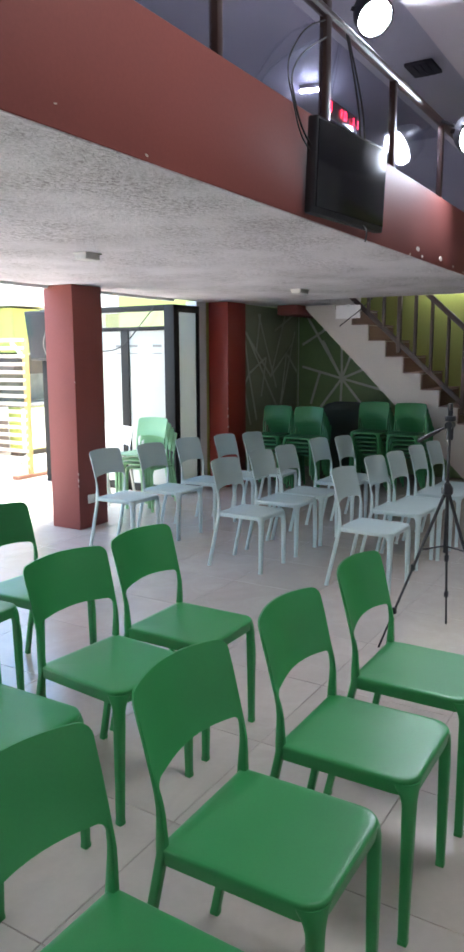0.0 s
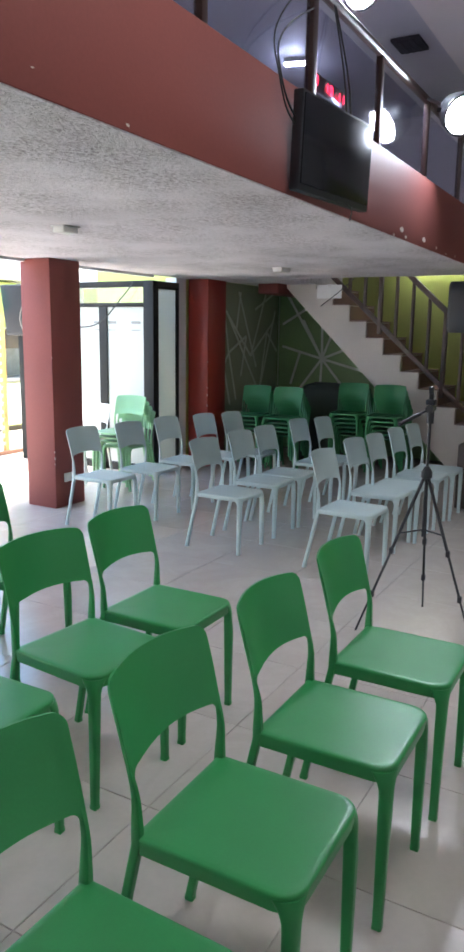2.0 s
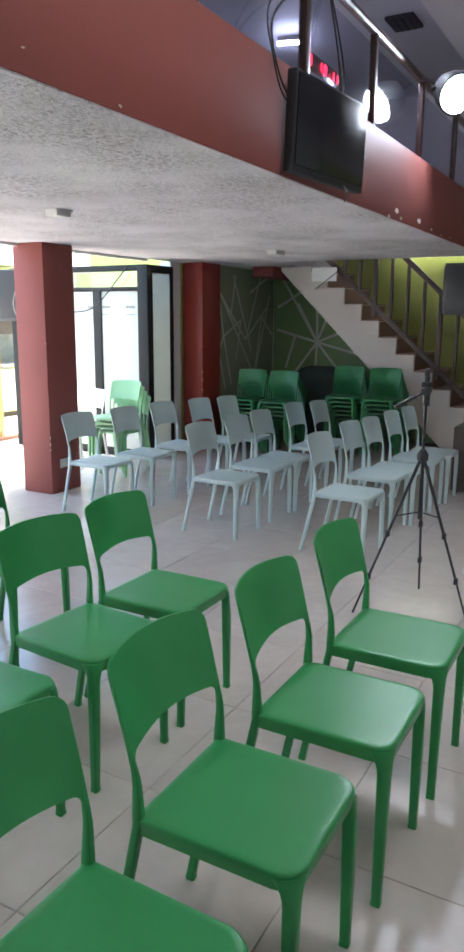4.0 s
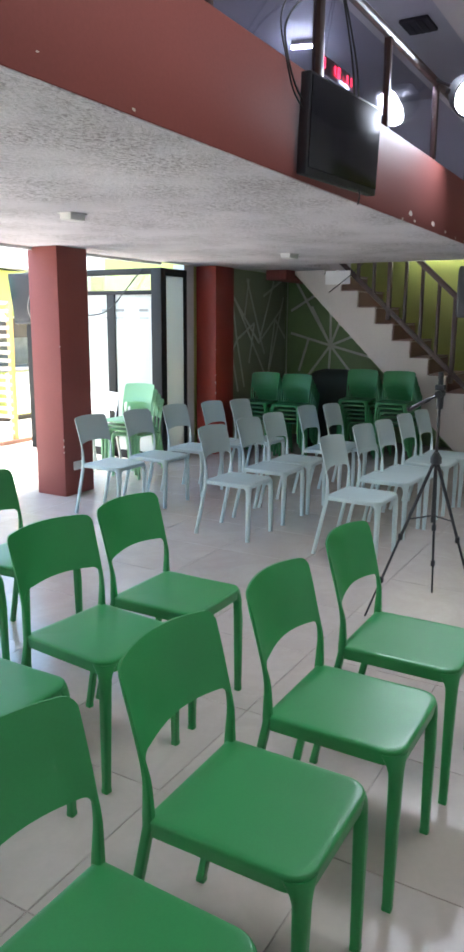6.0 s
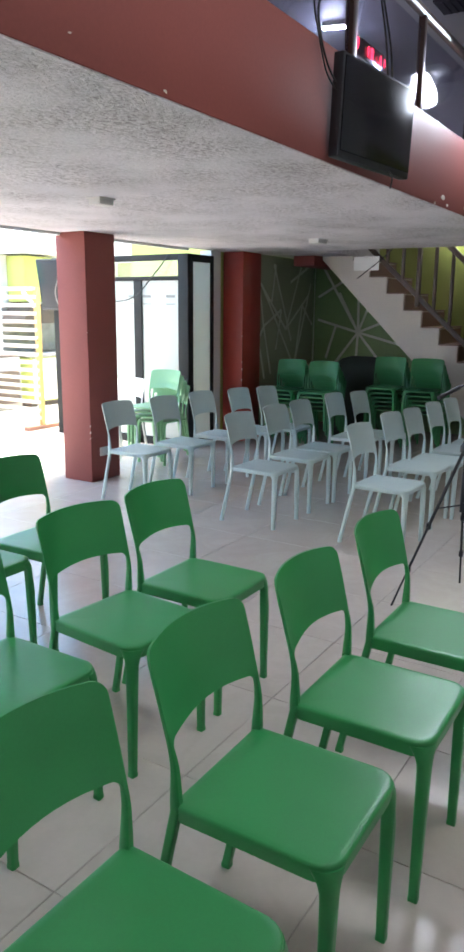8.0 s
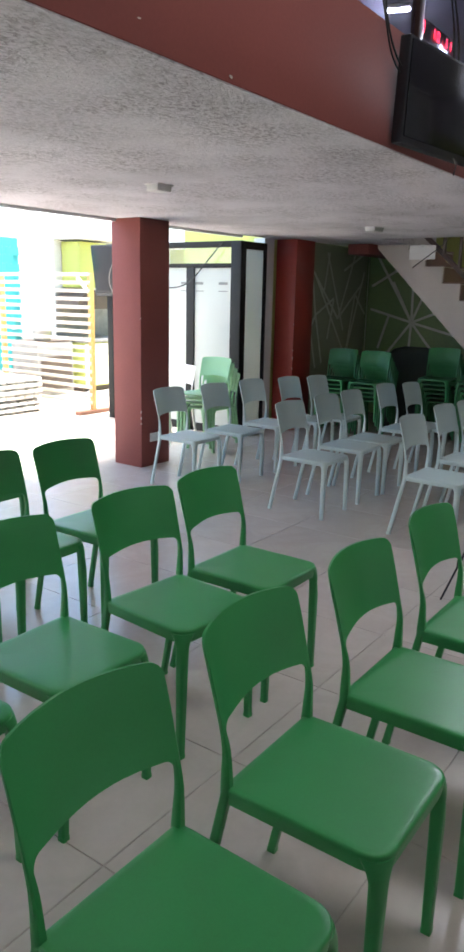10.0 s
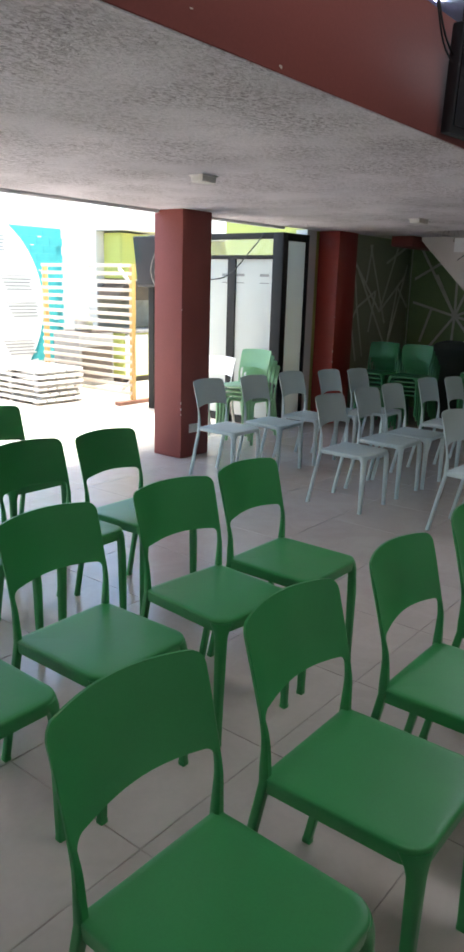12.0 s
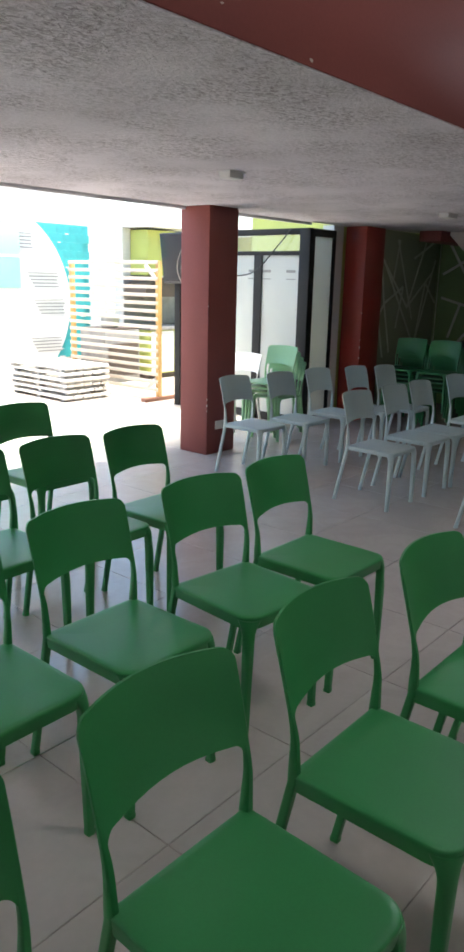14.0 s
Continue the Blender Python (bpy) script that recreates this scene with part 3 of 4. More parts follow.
def chair(name, material, label, group, apron=0.048, size=1.0, foot=None, seat_z=0.478, arch_z=0.634):
    """A stacking chair; size: its height over 0.84 m."""
    ch = empty(name, label, "chair", group=group)

    def part(name, bm, material, parent, label=""):
        bmesh.ops.scale(bm, vec=(size, size, size), verts=bm.verts)
        return mesh_ob(name, bm, material, parent, label)

    part("seat", seat_bm(apron, seat_z), material, ch)
    part("backrest", back_bm(seat_z, arch_z), material, ch)
    for s in (-1, 1):
        front = part("leg", leg_bm((s * 0.1937, -0.2217, seat_z - 0.014), (s * 0.196, -0.214, 0.012), 0.037, 0.037, 0.026, 0.026, 0.034, 0.06), material, ch)
        part("foot_cap", loft([rounded_rect(s * 0.183, -0.201, 0.0135, 0.0135, 0.004, 0.0, 2), rounded_rect(s * 0.183, -0.201, 0.0135, 0.0135, 0.004, 0.013, 2)]), foot or material, front)
        rear = part("leg", leg_bm((s * 0.1955, 0.1865, seat_z - 0.006), (s * 0.199, 0.282, 0.012), 0.025, 0.025, 0.024, 0.026, 0.0), material, ch)
        part("foot_cap", loft([rounded_rect(s * 0.187, 0.269, 0.0125, 0.0135, 0.004, 0.0, 2), rounded_rect(s * 0.187, 0.269, 0.0125, 0.0135, 0.004, 0.013, 2)]), foot or material, rear)
    return ch


# green chairs in rows that face the hall's south side
rows = [
    [(0.43, 1.835, -1.0), (0.975, 1.823, -1.3), (1.515, 1.812, 0.2), (2.051, 1.785, 0.0), (2.593, 1.773, 0.0)],
    [(1.057, 2.835, 0.0), (1.545, 2.800, 0.5), (2.082, 2.762, -5.6), (2.555, 2.752, -0.2)],
    [(1.69, 3.76, 1.0), (2.150, 3.736, 0.9), (2.594, 3.688, 0.8)],
    [(2.05, 4.68, 0.0), (2.575, 4.67, 0.0)],
]
green = None
for seats in rows:
    for x, y, turn in seats:
        if green is None:
            green = chair("green_chair", GREEN, "glossy green moulded plastic chair with open back", "green chairs in rows")
            green.matrix_basis = pose(x, y, 0, 0, 0, turn)
        else:
            copy_thing(green, pose(x, y, 0, 0, 0, turn))

grey_rows = [(4.865, 4.954, 0), (5.37, 4.86, 0), (5.90, 4.82, -1), (6.35, 4.68, 0), (6.66, 4.54, 0),
             (4.867, 3.767, -1.5), (5.415, 3.755, -0.5), (5.825, 3.735, 0.8), (6.486, 3.72, 0), (6.77, 3.59, 0),
             (4.861, 2.794, -2.3), (5.53, 2.815, -2), (5.87, 2.76, 0), (6.36, 2.74, 0), (6.74, 2.70, 0.5), (4.95, 1.70, 0)]
grey = None
for x, y, turn in grey_rows:
    if grey is None:
        grey = chair("grey_chair", GREY, "pale blue-grey moulded plastic chair with open back", "grey chairs in rows", 0.034, 0.955, GREY, 0.446, 0.616)
        grey.matrix_basis = pose(x, y, 0, 0, 0, turn)
    else:
        copy_thing(grey, pose(x, y, 0, 0, 0, turn))

# stacks of green chairs under the stairs
stack_first = None
F = Vector((-0.995, 0.06, 0))
for bx, by, n in ((8.29, 5.20, 5), (8.23, 4.755, 5), (8.71, 4.10, 6), (8.65, 3.64, 6)):
    for k in range(n):
        c = Vector((bx, by, 0)) + F * (0.15 + 0.052 * k)
        m = pose(c.x, c.y + 0.003 * (k % 2), 0.055 * k, 0, 0, -85)
        if stack_first is None:
            stack_first = chair("green_chair", GREEN_DARK, "green plastic chair, coloured darker than the rows, nested in a stack under the stairs", "stacked green chairs", 0.022, size=0.90)
            stack_first.matrix_basis = m
        else:
            copy_thing(stack_first, m)
bundle = empty("covered_bundle", "dark cloth-covered bundle behind the stacked chairs", "bundle", (8.80, 4.62, 0))
bm = loft([rounded_rect(0, 0, hx, hy, r, z, 5) for hx, hy, r, z in ((0.19, 0.30, 0.06, 0), (0.2, 0.33, 0.07, 0.3), (0.2, 0.33, 0.08, 0.75), (0.18, 0.31, 0.1, 0.90), (0.14, 0.25, 0.12, 0.97), (0.06, 0.15, 0.05, 1.0))])
for v in bm.verts:
    v.co += 0.012 * Vector((noise.noise(v.co * 7), noise.noise(v.co * 7 + Vector((5, 0, 0))), 0))
part("cover", bm, DARK_CLOTH, bundle)

mint_first = None
for k in range(4):
    m = pose(6.22 - 0.048 * k, 5.74 + 0.004 * k, 0.052 * k, 0, 0, -92 + 0.5 * k)
    if mint_first is None:
        mint_first = chair("mint_chair", MINT, "mint green plastic chair nested in a stack by the glass partition", "stacked mint chairs", 0.022, size=0.935)
        mint_first.matrix_basis = m
    else:
        copy_thing(mint_first, m)
white_chair = chair("white_chair", WHITE_PLASTIC, "white moulded plastic chair beside the mint stack", "", 0.036, size=0.965, foot=WHITE_PLASTIC)
white_chair.matrix_basis = pose(6.25, 6.36, 0, 0, 0, -90)

# ---- television on the beam, with its bracket and cables ----


def television(name, w, h, label, at, turn, tilt):
    tv = empty(name, label, "television")
    part("casing", box(-w / 2, w / 2, 0.0, 0.05, -h / 2, h / 2, 0.008), BLACK, tv)
    part("screen", box(-w / 2 + 0.015, w / 2 - 0.015, -0.006, 0.002, -h / 2 + 0.03, h / 2 - 0.015, 0.002), SCREEN, tv, "dark glossy screen")
    part("back_cover", loft([rounded_rect(0, 0.05 + 0.0 * s, w * 0.38 - 0.02 * s, 0.001 + 0.0 * s, 0.0005, -h * 0.3 + 0.0 * s) for s in (0,)] + [rounded_rect(0, 0.075, w * 0.36, 0.028, 0.01, z) for z in (-h * 0.28, h * 0.22)]), BLACK, tv)
    part("bracket", box(-0.12, 0.12, 0.10, 0.14, -h * 0.2, h * 0.2, 0.004), BROWN_STEEL, tv, "steel wall bracket")
    tv.matrix_basis = pose(*at, tilt, 0, turn)
    return tv


television("television", 0.72, 0.415, "black flat television hung on the red beam", (3.62, 2.49, 2.42), -5.3, 2)
cable("cable", [(3.28, 2.55, 2.50), (3.20, 2.56, 2.56), (3.17, 2.58, 2.66), (3.22, 2.62, 2.80), (3.40, 2.65, 2.95), (3.71, 2.68, 3.12)], 0.0045, CABLE, "black cable looping up behind the television")
cable("cable", [(3.29, 2.55, 2.47), (3.19, 2.56, 2.53), (3.15, 2.58, 2.66), (3.20, 2.63, 2.84), (3.42, 2.66, 3.05), (3.71, 2.69, 3.20)], 0.004, CABLE, "second black cable behind the television")
cable("cable", [(3.93, 2.57, 2.55), (3.94, 2.6, 2.85), (3.96, 2.68, 3.22)], 0.005, CABLE, "black cable hanging to the television")
cable("cable", [(3.99, 2.57, 2.55), (4.0, 2.6, 2.85), (3.98, 2.68, 3.22)], 0.005, CABLE, "black cable hanging to the television")
cable("cable", [(3.7, 2.46, 2.21), (3.69, 2.44, 2.18), (3.67, 2.44, 2.13)], 0.004, CABLE, "short cable end under the television")

# red segment clock behind the glass
clock = empty("led_clock", "red segment clock behind the balustrade glass", "clock", (4.12, 2.76, 2.88))
part("housing", box(-0.2, 0.22, 0.008, 0.025, -0.045, 0.045, 0.004), SCREEN, clock)
part("bracket", add_bar(bmesh.new(), (-0.37, -0.045, 0.0), (-0.19, 0.016, 0.0), 0.02, 0.03), BLACK, clock)
SEG = {"0": "abcdef", "1": "bc"}
for ch, dx in (("0", -0.18), ("1", -0.045), ("0", 0.02), ("1", 0.13), ("1", 0.19)):
    for s in SEG[ch]:
        w, h = 0.026, 0.044
        a, b = {"a": ((0, h), (w, h)), "b": ((w, h), (w, h / 2)), "c": ((w, h / 2), (w, 0)), "d": ((0, 0), (w, 0)), "e": ((0, 0), (0, h / 2)), "f": ((0, h / 2), (0, h))}[s]
        part("segment", add_bar(bmesh.new(), (dx + a[0], 0.0, a[1] - h / 2), (dx + b[0], 0.0, b[1] - h / 2), 0.004, 0.004, 0), LED_RED, clock)

# ---- glass balustrade of the mezzanine ----
balustrade = empty("balustrade", "dark steel balustrade with smoked glass panels above the beam", "balustrade", (3.7, 2.7, 2.67))
posts = [0.6, 1.65, 2.72, 3.74, 4.75, 5.8, 6.85, 7.9]
for x in posts:
    tall = 4.2 if x in (3.74,) else 3.225
    w = 0.06 if tall > 4 else 0.04
    part("post", local(box(x - w / 2, x + w / 2, 2.68, 2.72, 2.67, tall, 0.003), balustrade), BROWN_STEEL, balustrade)
part("top_rail", local(add_rod(bmesh.new(), (0.0, 2.7, 3.245), (9.6, 2.7, 3.245), 0.028), balustrade), BROWN_STEEL, balustrade, "tubular top rail")
for a, b in zip(posts, posts[1:]):
    g = part("glass_pane", local(box(a + 0.04, b - 0.04, 2.696, 2.704, 2.70, 3.16), balustrade), SMOKE, balustrade, "smoked glass pane")
    g.visible_shadow = False

# ---- floodlights and lamps ----
for at, aim, held in zip(FLOODS, AIMS, HELD):
    flood = empty("floodlight", "round stage floodlight with bright white leds", "floodlight", group="floodlights over the hall")
    bm = loft([[Vector((r * math.cos(a), r * math.sin(a), z)) for a in [k * math.tau / 24 for k in range(24)]] for r, z in ((0.05, 0.16), (0.10, 0.13), (0.13, 0.05), (0.14, -0.02), (0.14, -0.04), (0.125, -0.04), (0.12, -0.01))])
    part("housing", bm, BLACK, flood)
    bm = loft([[Vector((r * math.cos(a), r * math.sin(a), z)) for a in [k * math.tau / 24 for k in range(24)]] for r, z in ((0.119, -0.012), (0.119, -0.03), (0.08, -0.036), (0.03, -0.038))])
    part("lens", bm, FLOOD_ON, flood, "glowing round lens")
    part("yoke", add_bar(bmesh.new(), (-0.16, 0, 0.05), (0.16, 0, 0.05), 0.03, 0.006), BLACK, flood)
    m = Matrix.Translation(at) @ Vector(aim).to_track_quat("-Z", "Y").to_matrix().to_4x4()
    part("stem", add_rod(bmesh.new(), (0, 0, 0.12), m.inverted() @ Vector(held), 0.012), BLACK, flood)
    flood.matrix_basis = m


# fitting for the added fill light, out of view above the seating
panel = empty("panel_lamp", "unseen square panel lamp added under the hall ceiling to brighten the seating", "lamp", (2.1, 1.2, 4.0))
part("frame", box(-0.6, 0.6, -0.6, 0.6, -0.07, -0.001, 0.006), LAMP_WHITE, panel)
part("diffuser", box(-0.56, 0.56, -0.56, 0.56, -0.078, -0.071), FILL_PANEL_ON, panel, "softly glowing sheet of the added panel")


def batten(name, a, b, lit, label):
    lamp = empty(name, label, "lamp", a)
    d = Vector(b) - Vector(a)
    part("base", add_bar(bmesh.new(), (0, 0, 0.03), d + Vector((0, 0, 0.03)), 0.07, 0.04), LAMP_WHITE, lamp)
    part("tube", add_rod(bmesh.new(), d * 0.02, d * 0.98, 0.016), lit, lamp)
    return lamp


batten("tube_lamp", (9.6, 3.1, 2.44), (9.6, 4.0, 2.44), TUBE, "lit white tube lamp above the stairwell")
batten("tube_lamp", (7.20, 4.53, 4.165), (7.26, 4.31, 4.165), TUBE_COOL, "lit white tube lamp over the mezzanine")
for name, x0, x1, y0, y1 in (("ceiling_lamp", 3.60, 3.725, 4.185, 4.275), ("ceiling_lamp", 6.58, 6.76, 4.2, 4.3)):
    lamp = empty(name, "flat white unlit ceiling lamp box", "lamp", ((x0 + x1) / 2, (y0 + y1) / 2, CEIL_Z), group="ceiling lamp boxes")
    part("cover", local(box(x0, x1, y0, y1, CEIL_Z - 0.04, CEIL_Z - 0.001, 0.006), lamp), LAMP_WHITE, lamp)
    part("base_plate", local(box(x0 - 0.01, x1 + 0.01, y0 - 0.01, y1 + 0.01, CEIL_Z - 0.008, CEIL_Z, 0.002), lamp), LAMP_WHITE, lamp)

# ---- tripod ----
tripod = empty("tripod", "black camera tripod standing empty on the tiles", "tripod", (4.18, 2.12, 0))
HUB = Vector((0, 0, 0.85))
part("centre_column", add_rod(bmesh.new(), (0, 0, 0.48), (0, 0, 1.14), 0.0085), BLACK, tripod)
part("hub", loft([[Vector((r * math.cos(a), r * math.sin(a), z)) for a in [k * math.tau / 12 for k in range(12)]] for r, z in ((0.016, 0.805), (0.032, 0.82), (0.032, 0.85), (0.014, 0.88))]), BLACK, tripod)
part("pan_head", add_box(add_rod(add_rod(bmesh.new(), (0, 0, 1.12), (0, 0, 1.2), 0.02), (-0.035, 0, 1.2), (0.035, 0, 1.2), 0.022), -0.026, 0.026, -0.024, 0.024, 1.222, 1.25, 0.004), BLACK, tripod)
part("phone_clamp", add_box(box(-0.012, 0.012, -0.012, 0.012, 1.25, 1.28, 0.003), -0.016, 0.016, -0.01, 0.014, 1.28, 1.32, 0.004), BLACK, tripod)
part("pan_handle", add_rod(add_rod(bmesh.new(), (0, 0, 1.2), (-0.07, 0.04, 1.175), 0.006), (-0.07, 0.04, 1.175), (-0.19, 0.115, 1.125), 0.011), BLACK, tripod)
for foot in ((-0.37, 0.24, 0), (0.18, 0.02, 0), (-0.17, -0.33, 0)):
    f = Vector(foot)
    lg = part("leg", add_rod(bmesh.new(), HUB.lerp(f, 0.03), HUB.lerp(f, 0.5), 0.0095, 0.0085), BLACK, tripod)
    part("leg_section", add_rod(bmesh.new(), HUB.lerp(f, 0.47), HUB.lerp(f, 0.78), 0.007), BLACK, lg)
    part("leg_section", add_rod(bmesh.new(), HUB.lerp(f, 0.75), f, 0.0055), BLACK, lg)
    for t in (0.5, 0.77):
        part("clamp", add_box(bmesh.new(), -0.013, 0.013, -0.011, 0.011, -0.018, 0.018, 0.004, Matrix.Translation(HUB.lerp(f, t))), BLACK, lg)
    part("brace", add_rod(bmesh.new(), (0, 0, 0.52), HUB.lerp(f, 0.39), 0.0045), BLACK, tripod)

# ---- loudspeaker ----
speaker = empty("loudspeaker", "black loudspeaker on a pole above a bass box", "loudspeaker", (7.05, 2.55, 0))
part("cabinet", loft([rounded_rect(0.02, -0.02, 0.17, 0.19, 0.03, 1.62, 4), rounded_rect(0.02, -0.02, 0.18, 0.2, 0.03, 1.66, 4), rounded_rect(0.02, -0.02, 0.18, 0.2, 0.03, 2.02, 4), rounded_rect(0.02, -0.02, 0.17, 0.19, 0.03, 2.06, 4)]), BLACK, speaker)
part("pole", add_rod(bmesh.new(), (0.06, -0.06, 0.6), (0.06, -0.06, 1.63), 0.018), BLACK, speaker)
part("bass_box", box(-0.05, 0.30, -0.36, 0.02, 0.02, 0.62, 0.012), DARK_OBJ, speaker, "dark wooden bass box")
for fx in (-0.01, 0.26):
    for fy in (-0.32, -0.02):
        part("foot", add_rod(bmesh.new(), (fx, fy, 0), (fx, fy, 0.025), 0.02), RUBBER, speaker)

# ---- far court and kitchen ----
rack = empty("slatted_rack", "tall pine frame with pale horizontal slats on a wooden foot", "rack", (7.0, 9.2, 0))
RY0, RY1 = 8.31, 10.1
part("post", local(box(6.97, 7.03, RY0 - 0.03, RY0 + 0.03, 0.05, 1.8, 0.004), rack), PINE, rack)
part("post", local(box(6.97, 7.03, RY1 - 0.03, RY1 + 0.03, 0.05, 1.8, 0.004), rack), PINE, rack)
for k in range(17):
    z = 0.12 + k * 0.1025
    part("slat", local(box(6.945, 6.97, RY0 - 0.02, RY1 + 0.02, z, z + 0.045, 0.003), rack), SLAT_WOOD, rack)
part("brace", local(add_bar(bmesh.new(), (7.0, RY0 + 0.03, 1.55), (7.0, RY0 + 0.25, 1.75), 0.03, 0.04), rack), WHITE_WOOD, rack)
part("brace", local(add_bar(bmesh.new(), (7.0, RY0 + 0.03, 0.3), (7.0, RY0 + 0.25, 0.12), 0.03, 0.04), rack), WHITE_WOOD, rack)
part("foot", local(box(6.72, 7.3, RY0 - 0.05, RY0 + 0.05, 0, 0.05, 0.005), rack), FOOT_WOOD, rack, "red-brown wooden foot")
part("foot", local(box(6.72, 7.3, RY1 - 0.05, RY1 + 0.05, 0, 0.05, 0.005), rack), FOOT_WOOD, rack, "red-brown wooden foot")

panel_first = None
for k in range(6):
    m = pose(6.32 + 0.012 * ((k * 5) % 3), 9.6 + 0.02 * ((k * 7) % 3 - 1), 0.075 * k, 0, 0, 1.2 * ((k * 3) % 4 - 1.5))
    if panel_first is None:
        panel_first = empty("slat_pallet", "white painted slatted wooden pallet lying in a pile", "pallet", group="piled white pallets")
        for by in (-0.55, 0.0, 0.55):
            # bearers lightened to grey: the court's glare is put into their colour
            part("bearer", box(-0.34, 0.34, by - 0.04, by + 0.04, 0.0, 0.035, 0.003), MARK, panel_first, "bearer greyed to match the glare over the pile")
        for kk in range(5):
            bx = -0.3 + kk * 0.15
            part("board", box(bx - 0.06, bx + 0.06, -0.65, 0.65, 0.036, 0.07, 0.003), WHITE_WOOD, panel_first)
        panel_first.matrix_basis = m
    else:
        copy_thing(panel_first, m)

television("wall_television", 0.9, 0.6, "dark television tilted above the glass partition's end", (6.80, 7.60, 1.82), -90, 8)
cable("cable", [(6.83, 7.52, 2.0), (6.72, 7.6, 1.95), (6.68, 7.66, 1.7), (6.72, 7.55, 1.45), (6.8, 7.45, 1.3)], 0.006, BROWN_CABLE, "brown cable loop hanging from the far television")
cable("cable", [(6.83, 7.47, 1.98), (6.70, 7.54, 1.9), (6.67, 7.58, 1.66), (6.74, 7.5, 1.4)], 0.005, BROWN_CABLE, "second brown cable loop at the far television")

# teal blockwork, white disc and pale panel on the court's far wall
teal = empty("teal_panel", "teal glazed blockwork panel with white glints painted along its joints", "wall panel", (7.3, 11.0, 0))
part("backing", local(box(5.2, 8.01, 10.975, 10.999, 0.33, 2.36), teal), TEAL, teal)
first = None
for r in range(16):
    for c in range(8):
        x = 6.02 + c * 0.25 + (0.125 if r % 2 else 0)
        z = 0.345 + r * 0.125
        if x + 0.24 > 8.01:
            continue
        if first is None:
            first = part("block", box(-0.124, 0.124, -0.02, 0.0, 0.0, 0.124, 0.0), TEAL, teal)
            block = first
        else:
            block = new("block", first.data)
            block.parent = teal
        block.location = (x + 0.12 - 7.3, -0.026, z)
# glints along the block joints, laid on as short white strips
for r in range(16):
    for c in range(8):
        x = 6.1 + c * 0.25 + random.uniform(-0.06, 0.06)
        if random.random() < 0.4 and x < 7.85:
            part("joint_glint", local(box(x, x + random.uniform(0.05, 0.12), 10.949, 10.9535, 0.335 + r * 0.125, 0.335 + r * 0.125 + random.uniform(0.012, 0.022)), teal), WHITE, teal, "white strip painted as a glint along a joint")
disc = empty("wall_disc", "large white disc with grey louvre marks on the teal wall", "wall disc", (6.155, 10.94, 1.2))
bm = bmesh.new()
bmesh.ops.create_cone(bm, cap_ends=True, segments=96, radius1=1.425, radius2=1.425, depth=0.04)
bmesh.ops.rotate(bm, cent=(0, 0, 0), matrix=Matrix.Rotation(radians(90), 3, "X"), verts=bm.verts)
bmesh.ops.bisect_plane(bm, geom=bm.verts[:] + bm.edges[:] + bm.faces[:], plane_co=(0, 0, -1.19), plane_no=(0, 0, -1), clear_outer=True)
part("plate", bm, WHITE, disc)
for zc, x1 in ((0.98, 0.75), (0.42, 1.2), (0.02, 1.3), (-0.55, 1.22), (-0.95, 0.98)):
    for k in range(5):
        part("louvre", box(x1 - 0.55 + 0.03 * k, x1 + 0.02 * math.sin(k * 2), -0.03, -0.021, zc - 0.05 * k, zc - 0.05 * k + 0.014), MARK, disc)
pale = empty("pale_panel", "pale teal panel on the white court wall", "wall panel", (6.2, 10.9, 1.4))
part("sheet", box(-0.9, 0.47, -0.02, 0.0, 0, 0.93, 0.004), PALE_TEAL, pale)
part("batten", box(-0.9, 0.48, -0.025, -0.021, 0.44, 0.47), WHITE, pale)

# kitchen corner
cab = empty("wall_cabinet", "lime-green kitchen wall cabinet with two doors", "cabinet", (8.92, 10.35, 1.63))
part("body", box(-0.4, 0.34, -0.2, 0.19, 0, 0.7, 0.004), LIME, cab)
for s in (-1, 1):
    d = part("door", box(-0.03 + s * 0.185 - 0.18, -0.03 + s * 0.185 + 0.18, -0.222, -0.203, 0.005, 0.695, 0.004), LIME, cab)
    part("handle", add_rod(bmesh.new(), (-0.03 + s * 0.03, -0.24, 0.28), (-0.03 + s * 0.03, -0.24, 0.4), 0.006), STEEL, d, "steel bar handle")
base = empty("base_cabinet", "lime and white kitchen base cabinet under a grey worktop", "cabinet", (8.9, 10.2, 0))
part("body", box(-0.5, 1.6, -0.24, 0.34, 0.08, 0.78, 0.004), LIME, base)
for k in range(4):
    x = -0.48 + 0.52 * k
    d = part("door", box(x, x + 0.5, -0.262, -0.243, 0.1, 0.76, 0.004), LIME if k % 2 else WHITE_WOOD, base)
    part("handle", add_rod(bmesh.new(), (x + 0.45, -0.28, 0.55), (x + 0.45, -0.28, 0.68), 0.006), STEEL, d, "steel bar handle")
part("plinth", box(-0.5, 1.6, -0.2, 0.34, 0, 0.079), DARK_OBJ, base)
tagged(mesh_ob("worktop", box(8.38, 10.52, 9.92, 10.545, 0.781, 0.83, 0.004), STONE), "grey stone kitchen worktop", "worktop")
tagged(mesh_ob("splashback", box(8.37, 10.52, 10.532, 10.548, 0.84, 1.6), STONE), "mottled grey stone splashback", "splashback", kind="structure")
hood = empty("cooker_hood", "dark arched hood over the kitchen stove", "cooker hood", (8.75, 10.3, 1.3))
stove = empty("stove", "dark steel stove with pots in the kitchen corner", "stove", (7.86, 10.3, 0))
part("body", box(-0.35, 0.35, -0.3, 0.3, 0.0, 0.8, 0.01), STONE, stove)
part("oven_door", box(-0.3, 0.3, -0.325, -0.302, 0.1, 0.6, 0.006), DARK_OBJ, stove)
